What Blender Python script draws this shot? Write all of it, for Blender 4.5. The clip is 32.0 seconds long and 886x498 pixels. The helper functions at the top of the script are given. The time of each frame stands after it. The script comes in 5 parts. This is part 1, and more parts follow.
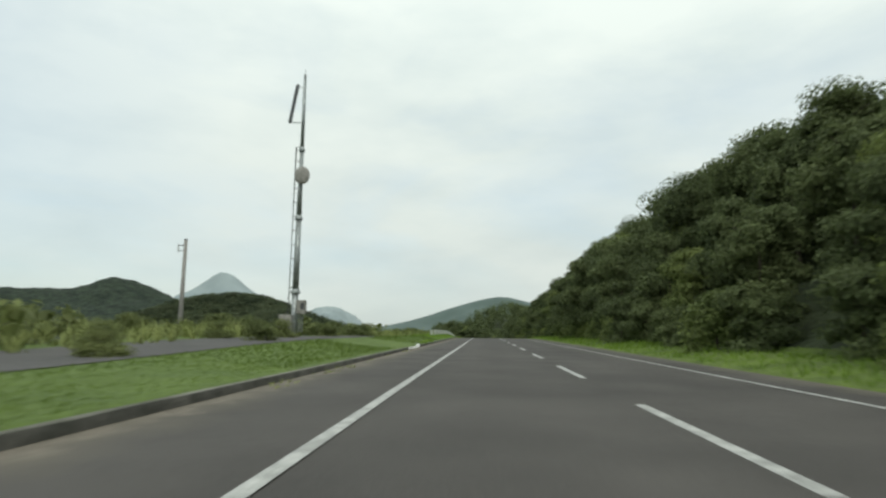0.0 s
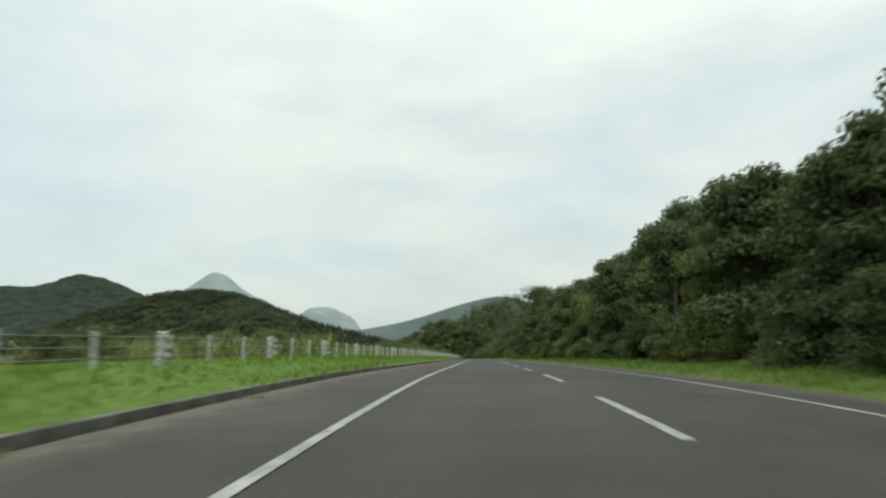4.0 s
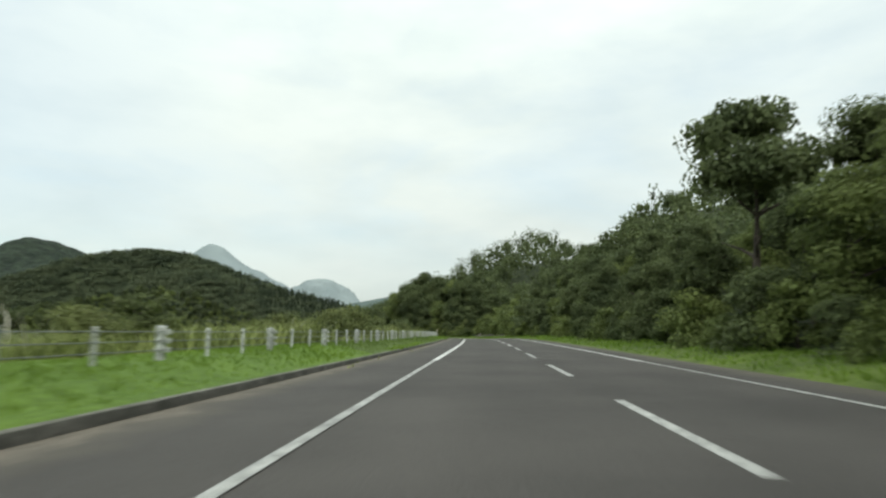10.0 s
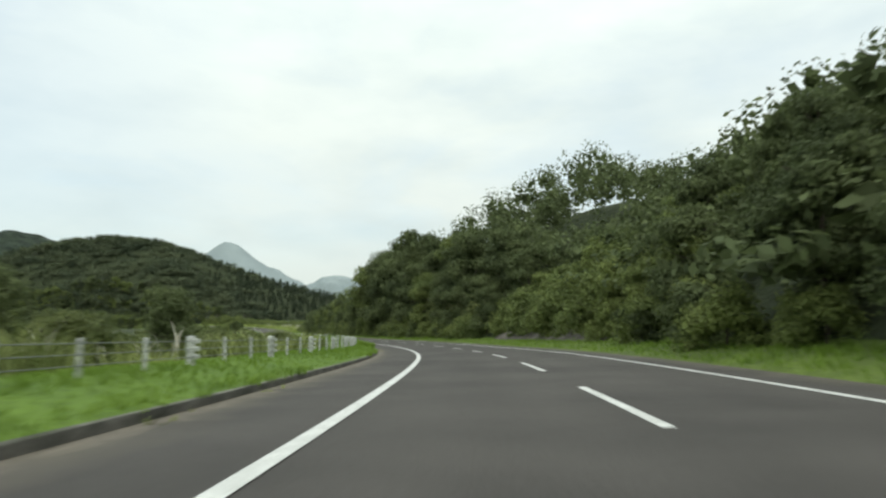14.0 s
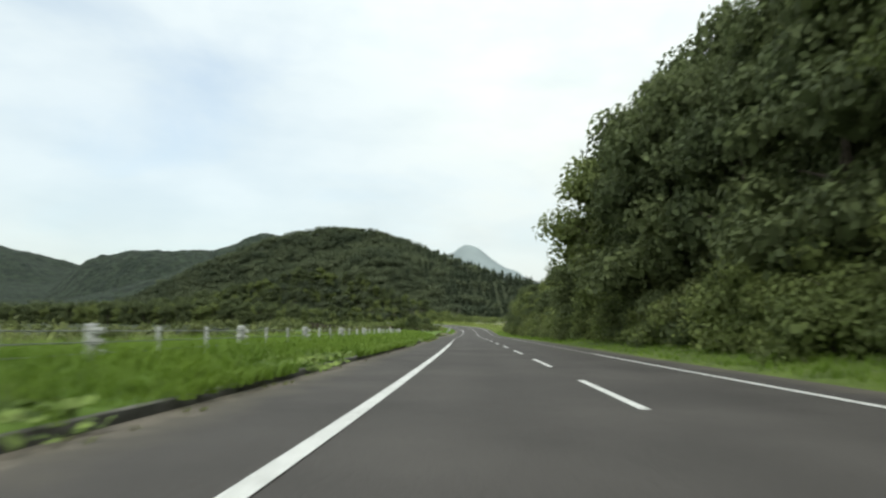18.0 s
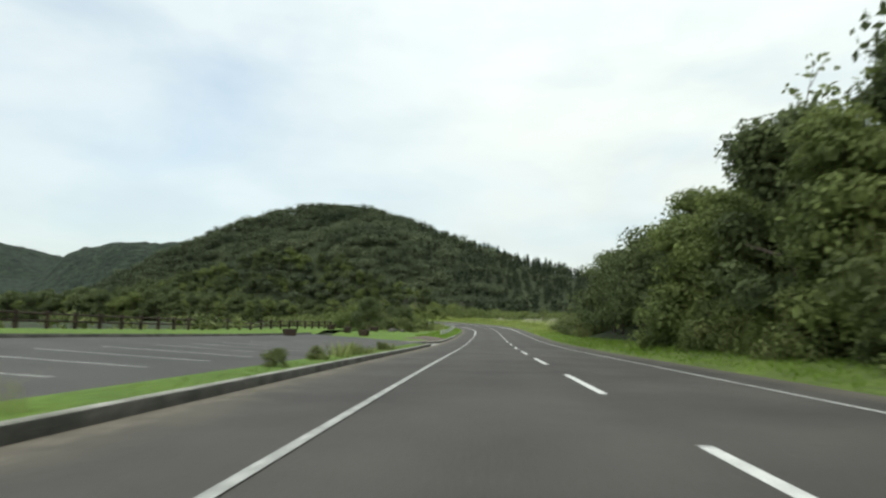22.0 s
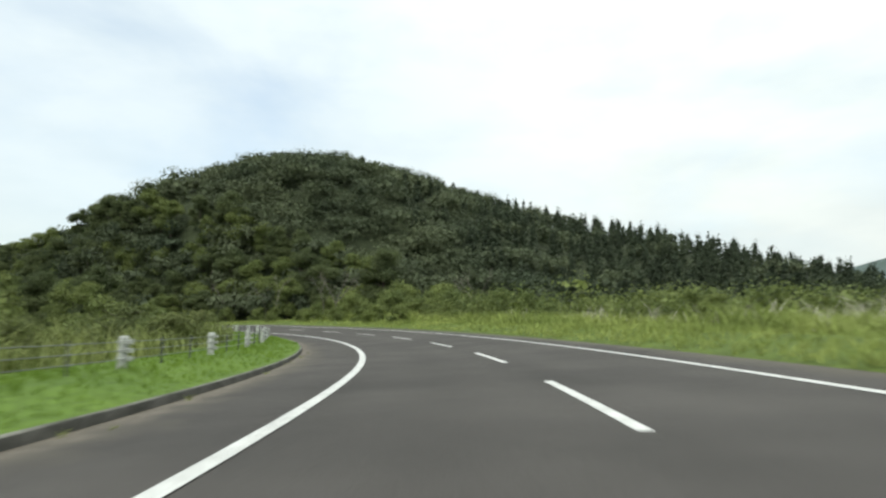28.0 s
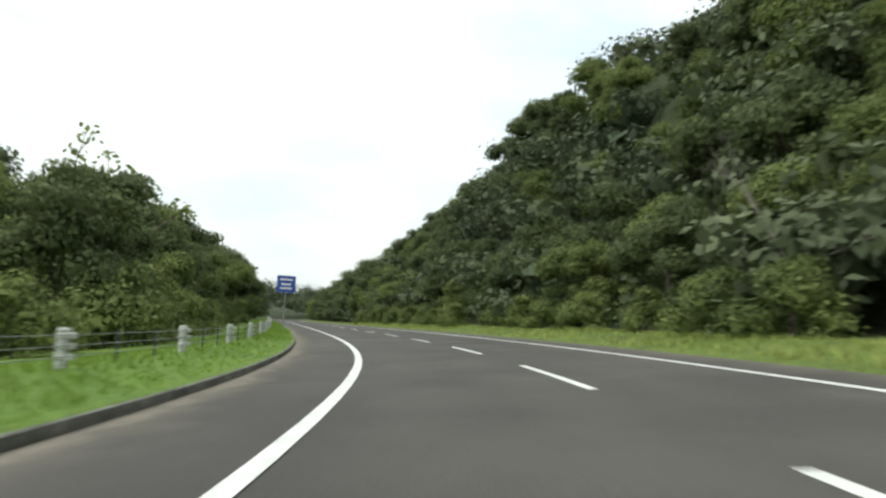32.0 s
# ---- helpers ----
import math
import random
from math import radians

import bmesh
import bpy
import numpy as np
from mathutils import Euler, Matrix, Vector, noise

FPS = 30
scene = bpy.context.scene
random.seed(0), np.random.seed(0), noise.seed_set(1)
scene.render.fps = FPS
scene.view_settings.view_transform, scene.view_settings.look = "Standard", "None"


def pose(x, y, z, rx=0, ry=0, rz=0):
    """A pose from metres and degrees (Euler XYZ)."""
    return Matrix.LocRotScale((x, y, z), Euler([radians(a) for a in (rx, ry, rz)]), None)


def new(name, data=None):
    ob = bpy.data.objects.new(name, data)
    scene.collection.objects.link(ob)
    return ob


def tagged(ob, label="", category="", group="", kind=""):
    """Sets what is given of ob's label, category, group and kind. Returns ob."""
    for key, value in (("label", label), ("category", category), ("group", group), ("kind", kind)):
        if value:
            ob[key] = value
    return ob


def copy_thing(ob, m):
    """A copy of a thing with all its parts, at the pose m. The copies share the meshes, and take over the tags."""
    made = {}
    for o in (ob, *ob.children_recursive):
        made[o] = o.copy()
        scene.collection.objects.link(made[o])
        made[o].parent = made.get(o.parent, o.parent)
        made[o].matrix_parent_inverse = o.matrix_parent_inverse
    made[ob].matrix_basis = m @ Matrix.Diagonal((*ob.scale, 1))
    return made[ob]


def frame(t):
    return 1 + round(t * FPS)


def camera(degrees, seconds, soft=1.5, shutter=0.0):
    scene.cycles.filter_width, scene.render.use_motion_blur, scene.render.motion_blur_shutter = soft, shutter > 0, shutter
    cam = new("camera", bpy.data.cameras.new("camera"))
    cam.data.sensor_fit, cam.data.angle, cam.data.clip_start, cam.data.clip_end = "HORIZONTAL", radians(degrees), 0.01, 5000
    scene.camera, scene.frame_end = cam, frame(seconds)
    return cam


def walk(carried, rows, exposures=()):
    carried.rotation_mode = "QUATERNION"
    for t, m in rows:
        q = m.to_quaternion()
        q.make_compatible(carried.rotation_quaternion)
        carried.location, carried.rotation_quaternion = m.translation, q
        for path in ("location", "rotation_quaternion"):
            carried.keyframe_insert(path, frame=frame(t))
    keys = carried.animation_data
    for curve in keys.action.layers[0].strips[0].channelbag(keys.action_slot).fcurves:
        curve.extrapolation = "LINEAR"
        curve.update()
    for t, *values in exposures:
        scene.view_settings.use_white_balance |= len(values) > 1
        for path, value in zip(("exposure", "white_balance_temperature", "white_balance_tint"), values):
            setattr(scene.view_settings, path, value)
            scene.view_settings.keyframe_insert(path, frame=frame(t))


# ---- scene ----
# ---- the drive: seconds, yaw, pitch, roll of the camera in degrees ----
LOOK = [
    (0, -0.00, 8.20, 0.90),
    (0.5, -0.00, 8.20, 0.90),
    (1, -0.10, 8.30, 0.79),
    (1.5, -0.10, 8.40, 0.69),
    (2, 0.00, 8.40, 0.50),
    (2.5, 0.00, 8.40, 0.30),
    (3, 0.00, 8.30, 0.40),
    (3.5, 0.00, 8.40, 0.40),
    (5.5, -0.00, 6.70, 0.40),
    (6, 0.10, 6.30, 0.41),
    (6.5, 0.20, 6.00, 0.22),
    (7, 0.40, 5.90, 0.55),
    (7.5, 0.50, 5.80, 0.36),
    (8, 0.60, 5.80, 0.57),
    (8.5, 0.50, 5.90, 0.36),
    (9, 0.40, 6.00, 0.35),
    (9.5, 0.30, 6.00, 0.33),
    (10, 0.20, 6.10, 0.52),
    (10.5, 0.19, 6.10, 0.62),
    (11, 0.09, 6.10, 0.61),
    (11.5, 0.19, 6.10, 0.62),
    (12, 0.50, 6.10, 0.76),
    (12.5, 0.80, 6.09, 0.79),
    (13, 1.10, 6.09, 0.63),
    (13.5, 1.30, 6.19, 0.75),
    (15.5, 7.40, 5.90, -0.20),
    (16.25, 12.20, 6.30, 0.40),
    (17, 18.17, 6.80, 0.00),
    (17.5, 20.90, 6.94, 0.78),
    (18, 23.12, 6.98, 1.10),
    (18.5, 24.24, 6.95, 1.41),
    (19, 24.64, 6.94, 1.55),
    (19.5, 24.84, 6.93, 1.27),
    (20, 25.04, 7.13, 1.19),
    (20.5, 25.24, 7.02, 1.21),
    (21, 25.13, 7.12, 0.79),
    (21.5, 24.83, 7.03, 0.76),
    (22, 24.62, 6.94, 0.64),
    (22.5, 24.42, 6.84, 0.62),
    (23, 24.32, 6.85, 0.61),
    (23.5, 24.11, 6.75, 0.39),
    (24, 24.22, 7.05, 0.50),
    (24.5, 24.23, 7.25, 0.61),
    (25, 24.04, 7.66, 0.59),
    (25.5, 24.14, 8.15, 0.50),
    (27.5, 25.40, 8.00, 0.60),
    (28, 27.90, 8.05, 0.60),
    (28.5, 31.57, 8.19, 0.50),
    (29, 37.52, 8.21, 0.97),
    (30.5, 55.05, 8.19, 2.07),
    (31, 60.64, 7.75, 2.07),
    (31.5, 66.51, 7.5, 2.74),
    (32, 72.17, 7.3, 3.05),
]
SPEED = [(0, 21.5), (1.5, 21.6), (3.3, 22.2), (4.2, 23.4), (4.9, 23.1), (5.6, 21.1), (7, 22.0), (8, 21.7), (12, 22.0), (16, 22.2), (19, 21.4), (22, 22.6), (25, 22.3), (27, 22.9), (28.5, 22.3), (30, 21.4), (32, 21.2)]
GRADE = [(0.0, 0.95), (3.9, 0.95), (5.0, -1.1), (8.0, -1.3), (13, -1.37), (15.5, -2.26), (16, -2.16), (17.0, -1.6), (18, -1.55), (20, -1.4), (23.3, -1.72), (24, -1.44), (25.5, -0.48), (28.0, -0.08), (29.5, 0.37), (32.0, 0.27)]
# metres by which the car keeps to the right of its usual line
SWAY = [(0, -0.158), (1, -0.178), (2, -0.225), (3.5, -0.08), (5.5, 0.106), (6.5, 0.123), (8, -0.082), (9, -0.12), (10.5, 0.087), (11, 0.104), (12, 0.029), (13, -0.18), (15.5, 0.525), (17, 0.189), (18, -0.129), (19, -0.02), (20, 0.039), (22, 0.016), (23, 0.187), (24, 0.328), (25, 0.52), (27.5, 0.503), (29, -0.017), (30, -0.297), (31, -0.361), (32, -0.335)]
EYE = 1.0          # height of the camera over the asphalt
# degrees by which the camera looks to the left of the way it goes
DRIFT = [(0, 3.65), (9, 3.5), (13, 3.4), (15.5, 2.7), (17, 3.4), (19, 3.95), (22, 3.6), (25, 3.6), (27.5, 2.0), (32, 2.0)]
# degrees by which the road leans to its left in the bends
BANK = [(0, 0.1), (9, 0.3), (13, 1.0), (15.5, 1.7), (17, 1.0), (19, 0.1), (22, 0.0), (25, 0.5), (27.5, 2.8), (29, 3.3), (30, 3.8), (32, 4.8)]


def glide(ts, xs, t):
    d = np.gradient(xs, ts)
    i = np.clip(np.searchsorted(ts, t) - 1, 0, len(ts) - 2)
    h = ts[i + 1] - ts[i]
    u = (t - ts[i]) / h
    return (1 + 2 * u) * (1 - u) ** 2 * xs[i] + u * (1 - u) ** 2 * h * d[i] + u * u * (3 - 2 * u) * xs[i + 1] + u * u * (u - 1) * h * d[i + 1]


# seconds, and degrees of yaw, pitch and roll by which the camera rocks on its mount
ROCK = [(0.0, 0.03, -0.03, -0.1), (1.0, 0.03, -0.03, -0.1), (3.0, -0.1, 0.0, 0.4), (6.0, -0.03, 0.13, 0.05), (8.0, 0.01, -0.06, 0.11), (10.0, 0.09, -0.16, 0.1), (11.0, 0.13, -0.1, 0.0), (12.0, 0.17, -0.2, 0.08), (13.0, 0.03, -0.22, -0.3), (15.5, 0.08, -0.85, -0.83), (16.0, 0.09, -0.98, -0.94), (17, 0.07, -1.11, -0.74), (18.0, 0.06, -1.24, -0.54), (20.0, 0.08, -1.18, -0.39), (22.0, 0.0, -1.19, 0.05), (24.0, -0.08, -1.38, 0.23), (25.0, 0.04, -1.52, 0.48), (25.5, 0.05, -1.48, 0.42), (28.0, 0.12, -1.25, -0.12), (29.0, 0.3, -1.36, 0.33), (30.0, 0.34, -1.2, 0.26), (32.0, 0.12, -1.43, 0.22)]


KNOTS = np.array(LOOK, float)
STEP = 0.02
TT = np.arange(0, 32.001, STEP)
YAW, PITCH, ROLL = (glide(KNOTS[:, 0], KNOTS[:, n], TT) for n in (1, 2, 3))
PACE = np.interp(TT, *zip(*SPEED))
RISE = np.radians(np.interp(TT, *zip(*GRADE)))
HEAD = np.radians(YAW - np.interp(TT, *zip(*DRIFT)))

ROCKS = np.array(ROCK, float)
YAW, PITCH, ROLL = (v + np.interp(TT, ROCKS[:, 0], ROCKS[:, n]) for n, v in ((1, YAW), (2, PITCH), (3, ROLL)))


def summed(v):
    return np.r_[0, np.cumsum(v[:-1] * STEP)]


WAY = summed(PACE) - 10.0
WX, WY, WZ = summed(-np.sin(HEAD) * PACE) - 0.64, summed(np.cos(HEAD) * PACE) - 9.98, summed(np.sin(RISE) * PACE) - 0.17
cam = camera(69.2, 32.0, soft=2.4, shutter=0.35)
TILT = np.tan(np.radians(np.interp(TT, *zip(*BANK))))
SHIFT = glide(*np.array(SWAY, float).T, TT)
KX, KY = WX + SHIFT * np.cos(HEAD), WY + SHIFT * np.sin(HEAD)
walk(cam, [(t, pose(float(KX[i]), float(KY[i]), float(WZ[i] + SHIFT[i] * TILT[i]) + EYE, 90 + float(PITCH[i]), 0, float(YAW[i])) @ pose(0, 0, 0, 0, 0, float(ROLL[i])))
           for t, i in ((k / 4, round(k / 4 / STEP)) for k in range(129))],
     [(0, -0.12, 6500, 1), (3.5, -0.12, 6500, 1), (6, 0.06, 6500, 1), (14, 0.06, 6500, 1), (16, 0.15, 6500, 4), (25, 0.08, 6500, 3), (28, 0.2, 6500, 4), (29, 0.38, 6500, 4), (30, 0.52, 6500, 4), (31, 0.5, 6500, 4), (32, 0.42, 6500, 4)])

# ---- the road's line, from behind the start to past the end ----
DS = 2.0
S_MIN, S_MAX = -60.0, 960.0
SS = np.arange(S_MIN, S_MAX + 1, DS)
TURN = np.interp(SS, WAY, HEAD)
after = SS > WAY[-1]
over = SS[after] - WAY[-1]
TURN[after] = HEAD[-1] + 0.0084 * np.where(over < 20, over, 20 + 16 * (1 - np.exp(-(over - 20) / 16)))
kernel = np.hanning(9) / np.hanning(9).sum()
TURN = np.convolve(np.pad(TURN, 4, mode="edge"), kernel, "valid")
GRAD = np.interp(SS, WAY, RISE)
GRAD[after] = radians(-0.93)
GRAD = np.convolve(np.pad(GRAD, 4, mode="edge"), kernel, "valid")
i0 = int(round((WAY[0] - S_MIN) / DS))
CX, CY, CZ = (np.cumsum(v) * DS for v in (-np.sin(TURN), np.cos(TURN), np.sin(GRAD)))
for line, at in ((CX, WX), (CY, WY), (CZ, WZ)):
    inner = (SS >= WAY[0]) & ~after
    line += at[0] - line[i0]
    line[inner] = np.interp(SS[inner], WAY, at)
    line[after] += np.interp(SS[after][0], SS[~after], line[~after]) - line[after][0]
CX[after] += -np.sin(TURN[after][0]) * DS
CY[after] += np.cos(TURN[after][0]) * DS


LEAN = np.interp(SS, WAY, TILT)
LEAN[after] = TILT[-1] * np.exp(-((SS[after] - WAY[-1]) / 110) ** 2)
LEAN = np.convolve(np.pad(LEAN, 4, mode="edge"), kernel, "valid")


def lean(s, u):
    """Height that the road's cross slope adds, fading out beyond the verges."""
    return np.interp(s, SS, LEAN) * np.clip(u, -9, 9) * (1 - smooth(12, 40, np.abs(u)))


def along(s):
    return (np.interp(s, SS, CX), np.interp(s, SS, CY), np.interp(s, SS, CZ), np.interp(s, SS, TURN))


def spot(s, u, h=0.0):
    """The place at s metres along the drive, u metres to its right, h over the asphalt."""
    x, y, z, a = along(s)
    return Vector((float(x + u * np.cos(a)), float(y + u * np.sin(a)), float(z + h + lean(s, u))))


def smooth(a, b, v):
    v = np.clip((np.asarray(v, float) - a) / (b - a), 0, 1)
    return v * v * (3 - 2 * v)


def nearest(x, y):
    """Along and across for arrays of places."""
    x, y = np.asarray(x, float).ravel(), np.asarray(y, float).ravel()
    s, u = np.empty(len(x)), np.empty(len(x))
    for a in range(0, len(x), 4000):
        dx, dy = x[a:a + 4000, None] - CX, y[a:a + 4000, None] - CY
        j = (dx * dx + dy * dy).argmin(1)
        k = np.arange(len(j))
        s[a:a + 4000] = SS[j]
        side = dx[k, j] * np.cos(TURN[j]) + dy[k, j] * np.sin(TURN[j])
        u[a:a + 4000] = np.sign(side) * np.hypot(dx[k, j], dy[k, j])
    return s, u


PEAK = (-236.0, 781.0)


def plain(y):
    """Height of the flat land, which falls away ahead."""
    return np.interp(y, [200, 500], [-3.6, -10.5])


def ridge(s):
    """How high the wooded bank on the right stands, along the drive."""
    return np.interp(s, [-60, 0, 40, 80, 120, 160, 200, 240, 280, 300, 325, 345, 370, 400, 430, 460, 500, 540, 556, 570], [0.89, 1.0, 1.08, 1.1, 0.8, 0.76, 0.55, 0.68, 0.85, 1.15, 1.6, 1.35, 1.1, 1.5, 1.0, 1.05, 1.15, 0.5, 0.1, 0.0])


def stature(s):
    """How tall the trees on the right grow, along the drive."""
    return np.interp(s, [-40, 0, 20, 40, 80, 120, 150, 170, 190, 212, 225, 240, 280, 300, 325, 360, 385, 400, 415, 430, 438, 448, 460, 500, 540], [0.9, 0.84, 0.84, 1.02, 1.0, 0.95, 1.13, 0.97, 1.08, 1.1, 0.95, 0.6, 0.78, 0.8, 0.75, 0.7, 1.15, 1.3, 1.55, 2.0, 2.0, 0.8, 0.62, 1.1, 0.9])


def bank_right(s, u):
    """Height over the asphalt on the right of the road."""
    u = np.asarray(u, float)
    verge = 0.05 + 0.3 * smooth(6.8, 9.5, u)
    slope = np.clip(u - 10.0, 0, 26) * 0.55 + np.clip(u - 36, 0, 40) * 0.16 - np.clip(u - 90, 0, 120) * 0.16
    field = 0.5 * smooth(12, 30, u)
    return verge + ridge(s) * slope + np.where(ridge(s) < 0.3, field, 0)


def bank_left(s, u):
    d = -np.asarray(u, float)
    lot = smooth(462, 469, s) * (1 - smooth(529, 536, s))
    wild = 0.16 + 0.3 * smooth(4.2, 5.6, d) - 0.75 * smooth(7.5, 16, d)
    paved = 0.02 + 0.055 * (np.clip(d, 5, 15.7) - 5) + 0.3 * smooth(15.7, 17.5, d)
    lawn = smooth(529, 536, s) * (1 - smooth(570, 592, s))
    wild = wild * (1 - lawn) + (0.16 + 0.33 * smooth(4.2, 8, d) + 0.45 * smooth(8, 18, d) - 0.9 * smooth(26, 40, d)) * lawn
    lay_by = smooth(-60, -50, s) * (1 - smooth(32, 44, s))
    level = 0.16 + 0.4 * smooth(4.2, 9, d) * smooth(-6, 22, s)
    return wild * (1 - lot) * (1 - lay_by) + paved * lot + level * lay_by


# the shoulders of the wooded hill ahead: middle, half lengths, turn, height and fullness
SHOULDERS = ((-277.5, 788.7, 146.3, 43.5, 0.04, 62.3, 2.59), (-169.3, 722.5, 141.9, 41.9, 0.55, 17.05, 2.35), (-204.3, 726.2, 67.3, 43.1, -0.31, 23.8, 2.6), (-364.4, 791.0, 100.2, 28.2, -0.45, -6.7, 1.14))


def mound(x, y):
    """The wooded hill ahead."""
    z = 0.0
    for cx, cy, a, b, turn, high, full in SHOULDERS:
        dx, dy = x - cx, y - cy
        long, cross = (dx * math.cos(turn) + dy * math.sin(turn)) / a, (dy * math.cos(turn) - dx * math.sin(turn)) / b
        z = z + high * np.exp(-np.maximum(long * long + cross * cross, 1e-9) ** (full / 2))
    return np.maximum(z, 0)


def land(x, y):
    """Height of the ground for arrays of places, and along and across."""
    x, y = np.asarray(x, float).ravel(), np.asarray(y, float).ravel()
    s, u = nearest(x, y)
    zr = np.interp(s, SS, CZ)
    rel = np.where(u > 0, bank_right(s, u), bank_left(s, u))
    near = zr + rel + lean(s, u)
    away = np.abs(u)
    t = smooth(30, 160, away)
    z = near * (1 - t) + plain(y) * t + np.where(u > 0, ridge(s) * np.clip(u - 10, 0, 26) * 0.55 * t * (1 - smooth(120, 300, away)), 0)
    z = z + mound(x, y) * np.where(u > 0, smooth(11, 30, away), 0.06 * smooth(14, 60, away))
    return z, s, u


# ---- light ----
world = bpy.data.worlds.new("overcast_sky")
scene.world = world
world.use_nodes = True
SUN_HIGH, SUN_TURN = 52.0, 168.0


def sky():
    nt = world.node_tree
    nt.nodes.clear()
    n, l = nt.nodes.new, nt.links.new
    out, bg = n("ShaderNodeOutputWorld"), n("ShaderNodeBackground")
    blue = n("ShaderNodeTexSky")
    blue.sky_type, blue.sun_disc = "NISHITA", False
    blue.sun_elevation, blue.sun_rotation = radians(SUN_HIGH), radians(SUN_TURN)
    blue.air_density, blue.dust_density = 1.0, 2.0
    dim = n("ShaderNodeVectorMath")
    dim.operation = "SCALE"
    dim.inputs["Scale"].default_value = 0.2
    l(blue.outputs[0], dim.inputs[0])
    co, mp = n("ShaderNodeTexCoord"), n("ShaderNodeMapping")
    mp.inputs["Scale"].default_value = (1.0, 1.0, 2.7)
    mp.inputs["Location"].default_value = (0.35, 0.1, 0.0)
    l(co.outputs["Generated"], mp.inputs[0])
    big = n("ShaderNodeTexNoise")
    big.inputs["Scale"].default_value, big.inputs["Detail"].default_value, big.inputs["Roughness"].default_value = 2.2, 8, 0.52
    big.inputs["Distortion"].default_value = 0.4
    l(mp.outputs[0], big.inputs["Vector"])
    cover = n("ShaderNodeValToRGB")
    cover.color_ramp.elements[0].position, cover.color_ramp.elements[1].position = 0.34, 0.54
    cover.color_ramp.elements[0].color = (0.78, 0.78, 0.78, 1)
    l(big.outputs["Fac"], cover.inputs[0])
    fine = n("ShaderNodeTexNoise")
    fine.inputs["Scale"].default_value, fine.inputs["Detail"].default_value = 4.5, 7
    l(mp.outputs[0], fine.inputs["Vector"])
    tone = n("ShaderNodeValToRGB")
    tone.color_ramp.elements[0].position, tone.color_ramp.elements[1].position = 0.33, 0.62
    tone.color_ramp.elements[0].color = (0.835, 0.89, 0.9, 1)
    tone.color_ramp.elements[1].color = (0.965, 1.0, 0.985, 1)
    l(fine.outputs["Fac"], tone.inputs[0])
    sep = n("ShaderNodeSeparateXYZ")
    l(co.outputs["Generated"], sep.inputs[0])
    low = n("ShaderNodeMapRange")
    low.inputs["From Min"].default_value, low.inputs["From Max"].default_value = 0.0, 0.5
    low.inputs["To Min"].default_value, low.inputs["To Max"].default_value = 0.78, 1.08
    l(sep.outputs["Z"], low.inputs["Value"])
    lit = n("ShaderNodeVectorMath")
    lit.operation = "SCALE"
    l(tone.outputs[0], lit.inputs[0])
    l(low.outputs[0], lit.inputs["Scale"])
    mix = n("ShaderNodeMix")
    mix.data_type = "RGBA"
    # thin cloud with blue showing through, low in the north-west
    aim = n("ShaderNodeVectorMath")
    aim.operation = "DOT_PRODUCT"
    aim.inputs[1].default_value = (-0.74, 0.63, 0.23)
    l(co.outputs["Generated"], aim.inputs[0])
    thin = n("ShaderNodeMapRange")
    thin.inputs["From Min"].default_value, thin.inputs["From Max"].default_value = 0.86, 1.0
    thin.inputs["To Min"].default_value, thin.inputs["To Max"].default_value = 0.0, 0.3
    l(aim.outputs["Value"], thin.inputs["Value"])
    gap = n("ShaderNodeMath")
    gap.operation = "SUBTRACT"
    gap.use_clamp = True
    l(cover.outputs[0], gap.inputs[0])
    l(thin.outputs[0], gap.inputs[1])
    l(gap.outputs[0], mix.inputs["Factor"])
    l(dim.outputs[0], mix.inputs["A"])
    l(lit.outputs[0], mix.inputs["B"])
    l(mix.outputs["Result"], bg.inputs["Color"])
    bg.inputs["Strength"].default_value = 1.0
    l(bg.outputs[0], out.inputs[0])


sky()
lamp = bpy.data.lights.new("sun", "SUN")
lamp.energy, lamp.angle, lamp.color = 1.5, radians(26), (1.0, 0.97, 0.92)
sun = new("sun", lamp)
sun.rotation_euler = (radians(90 - SUN_HIGH), 0, radians(180 - SUN_TURN))
sun.location = (0, 0, 200)


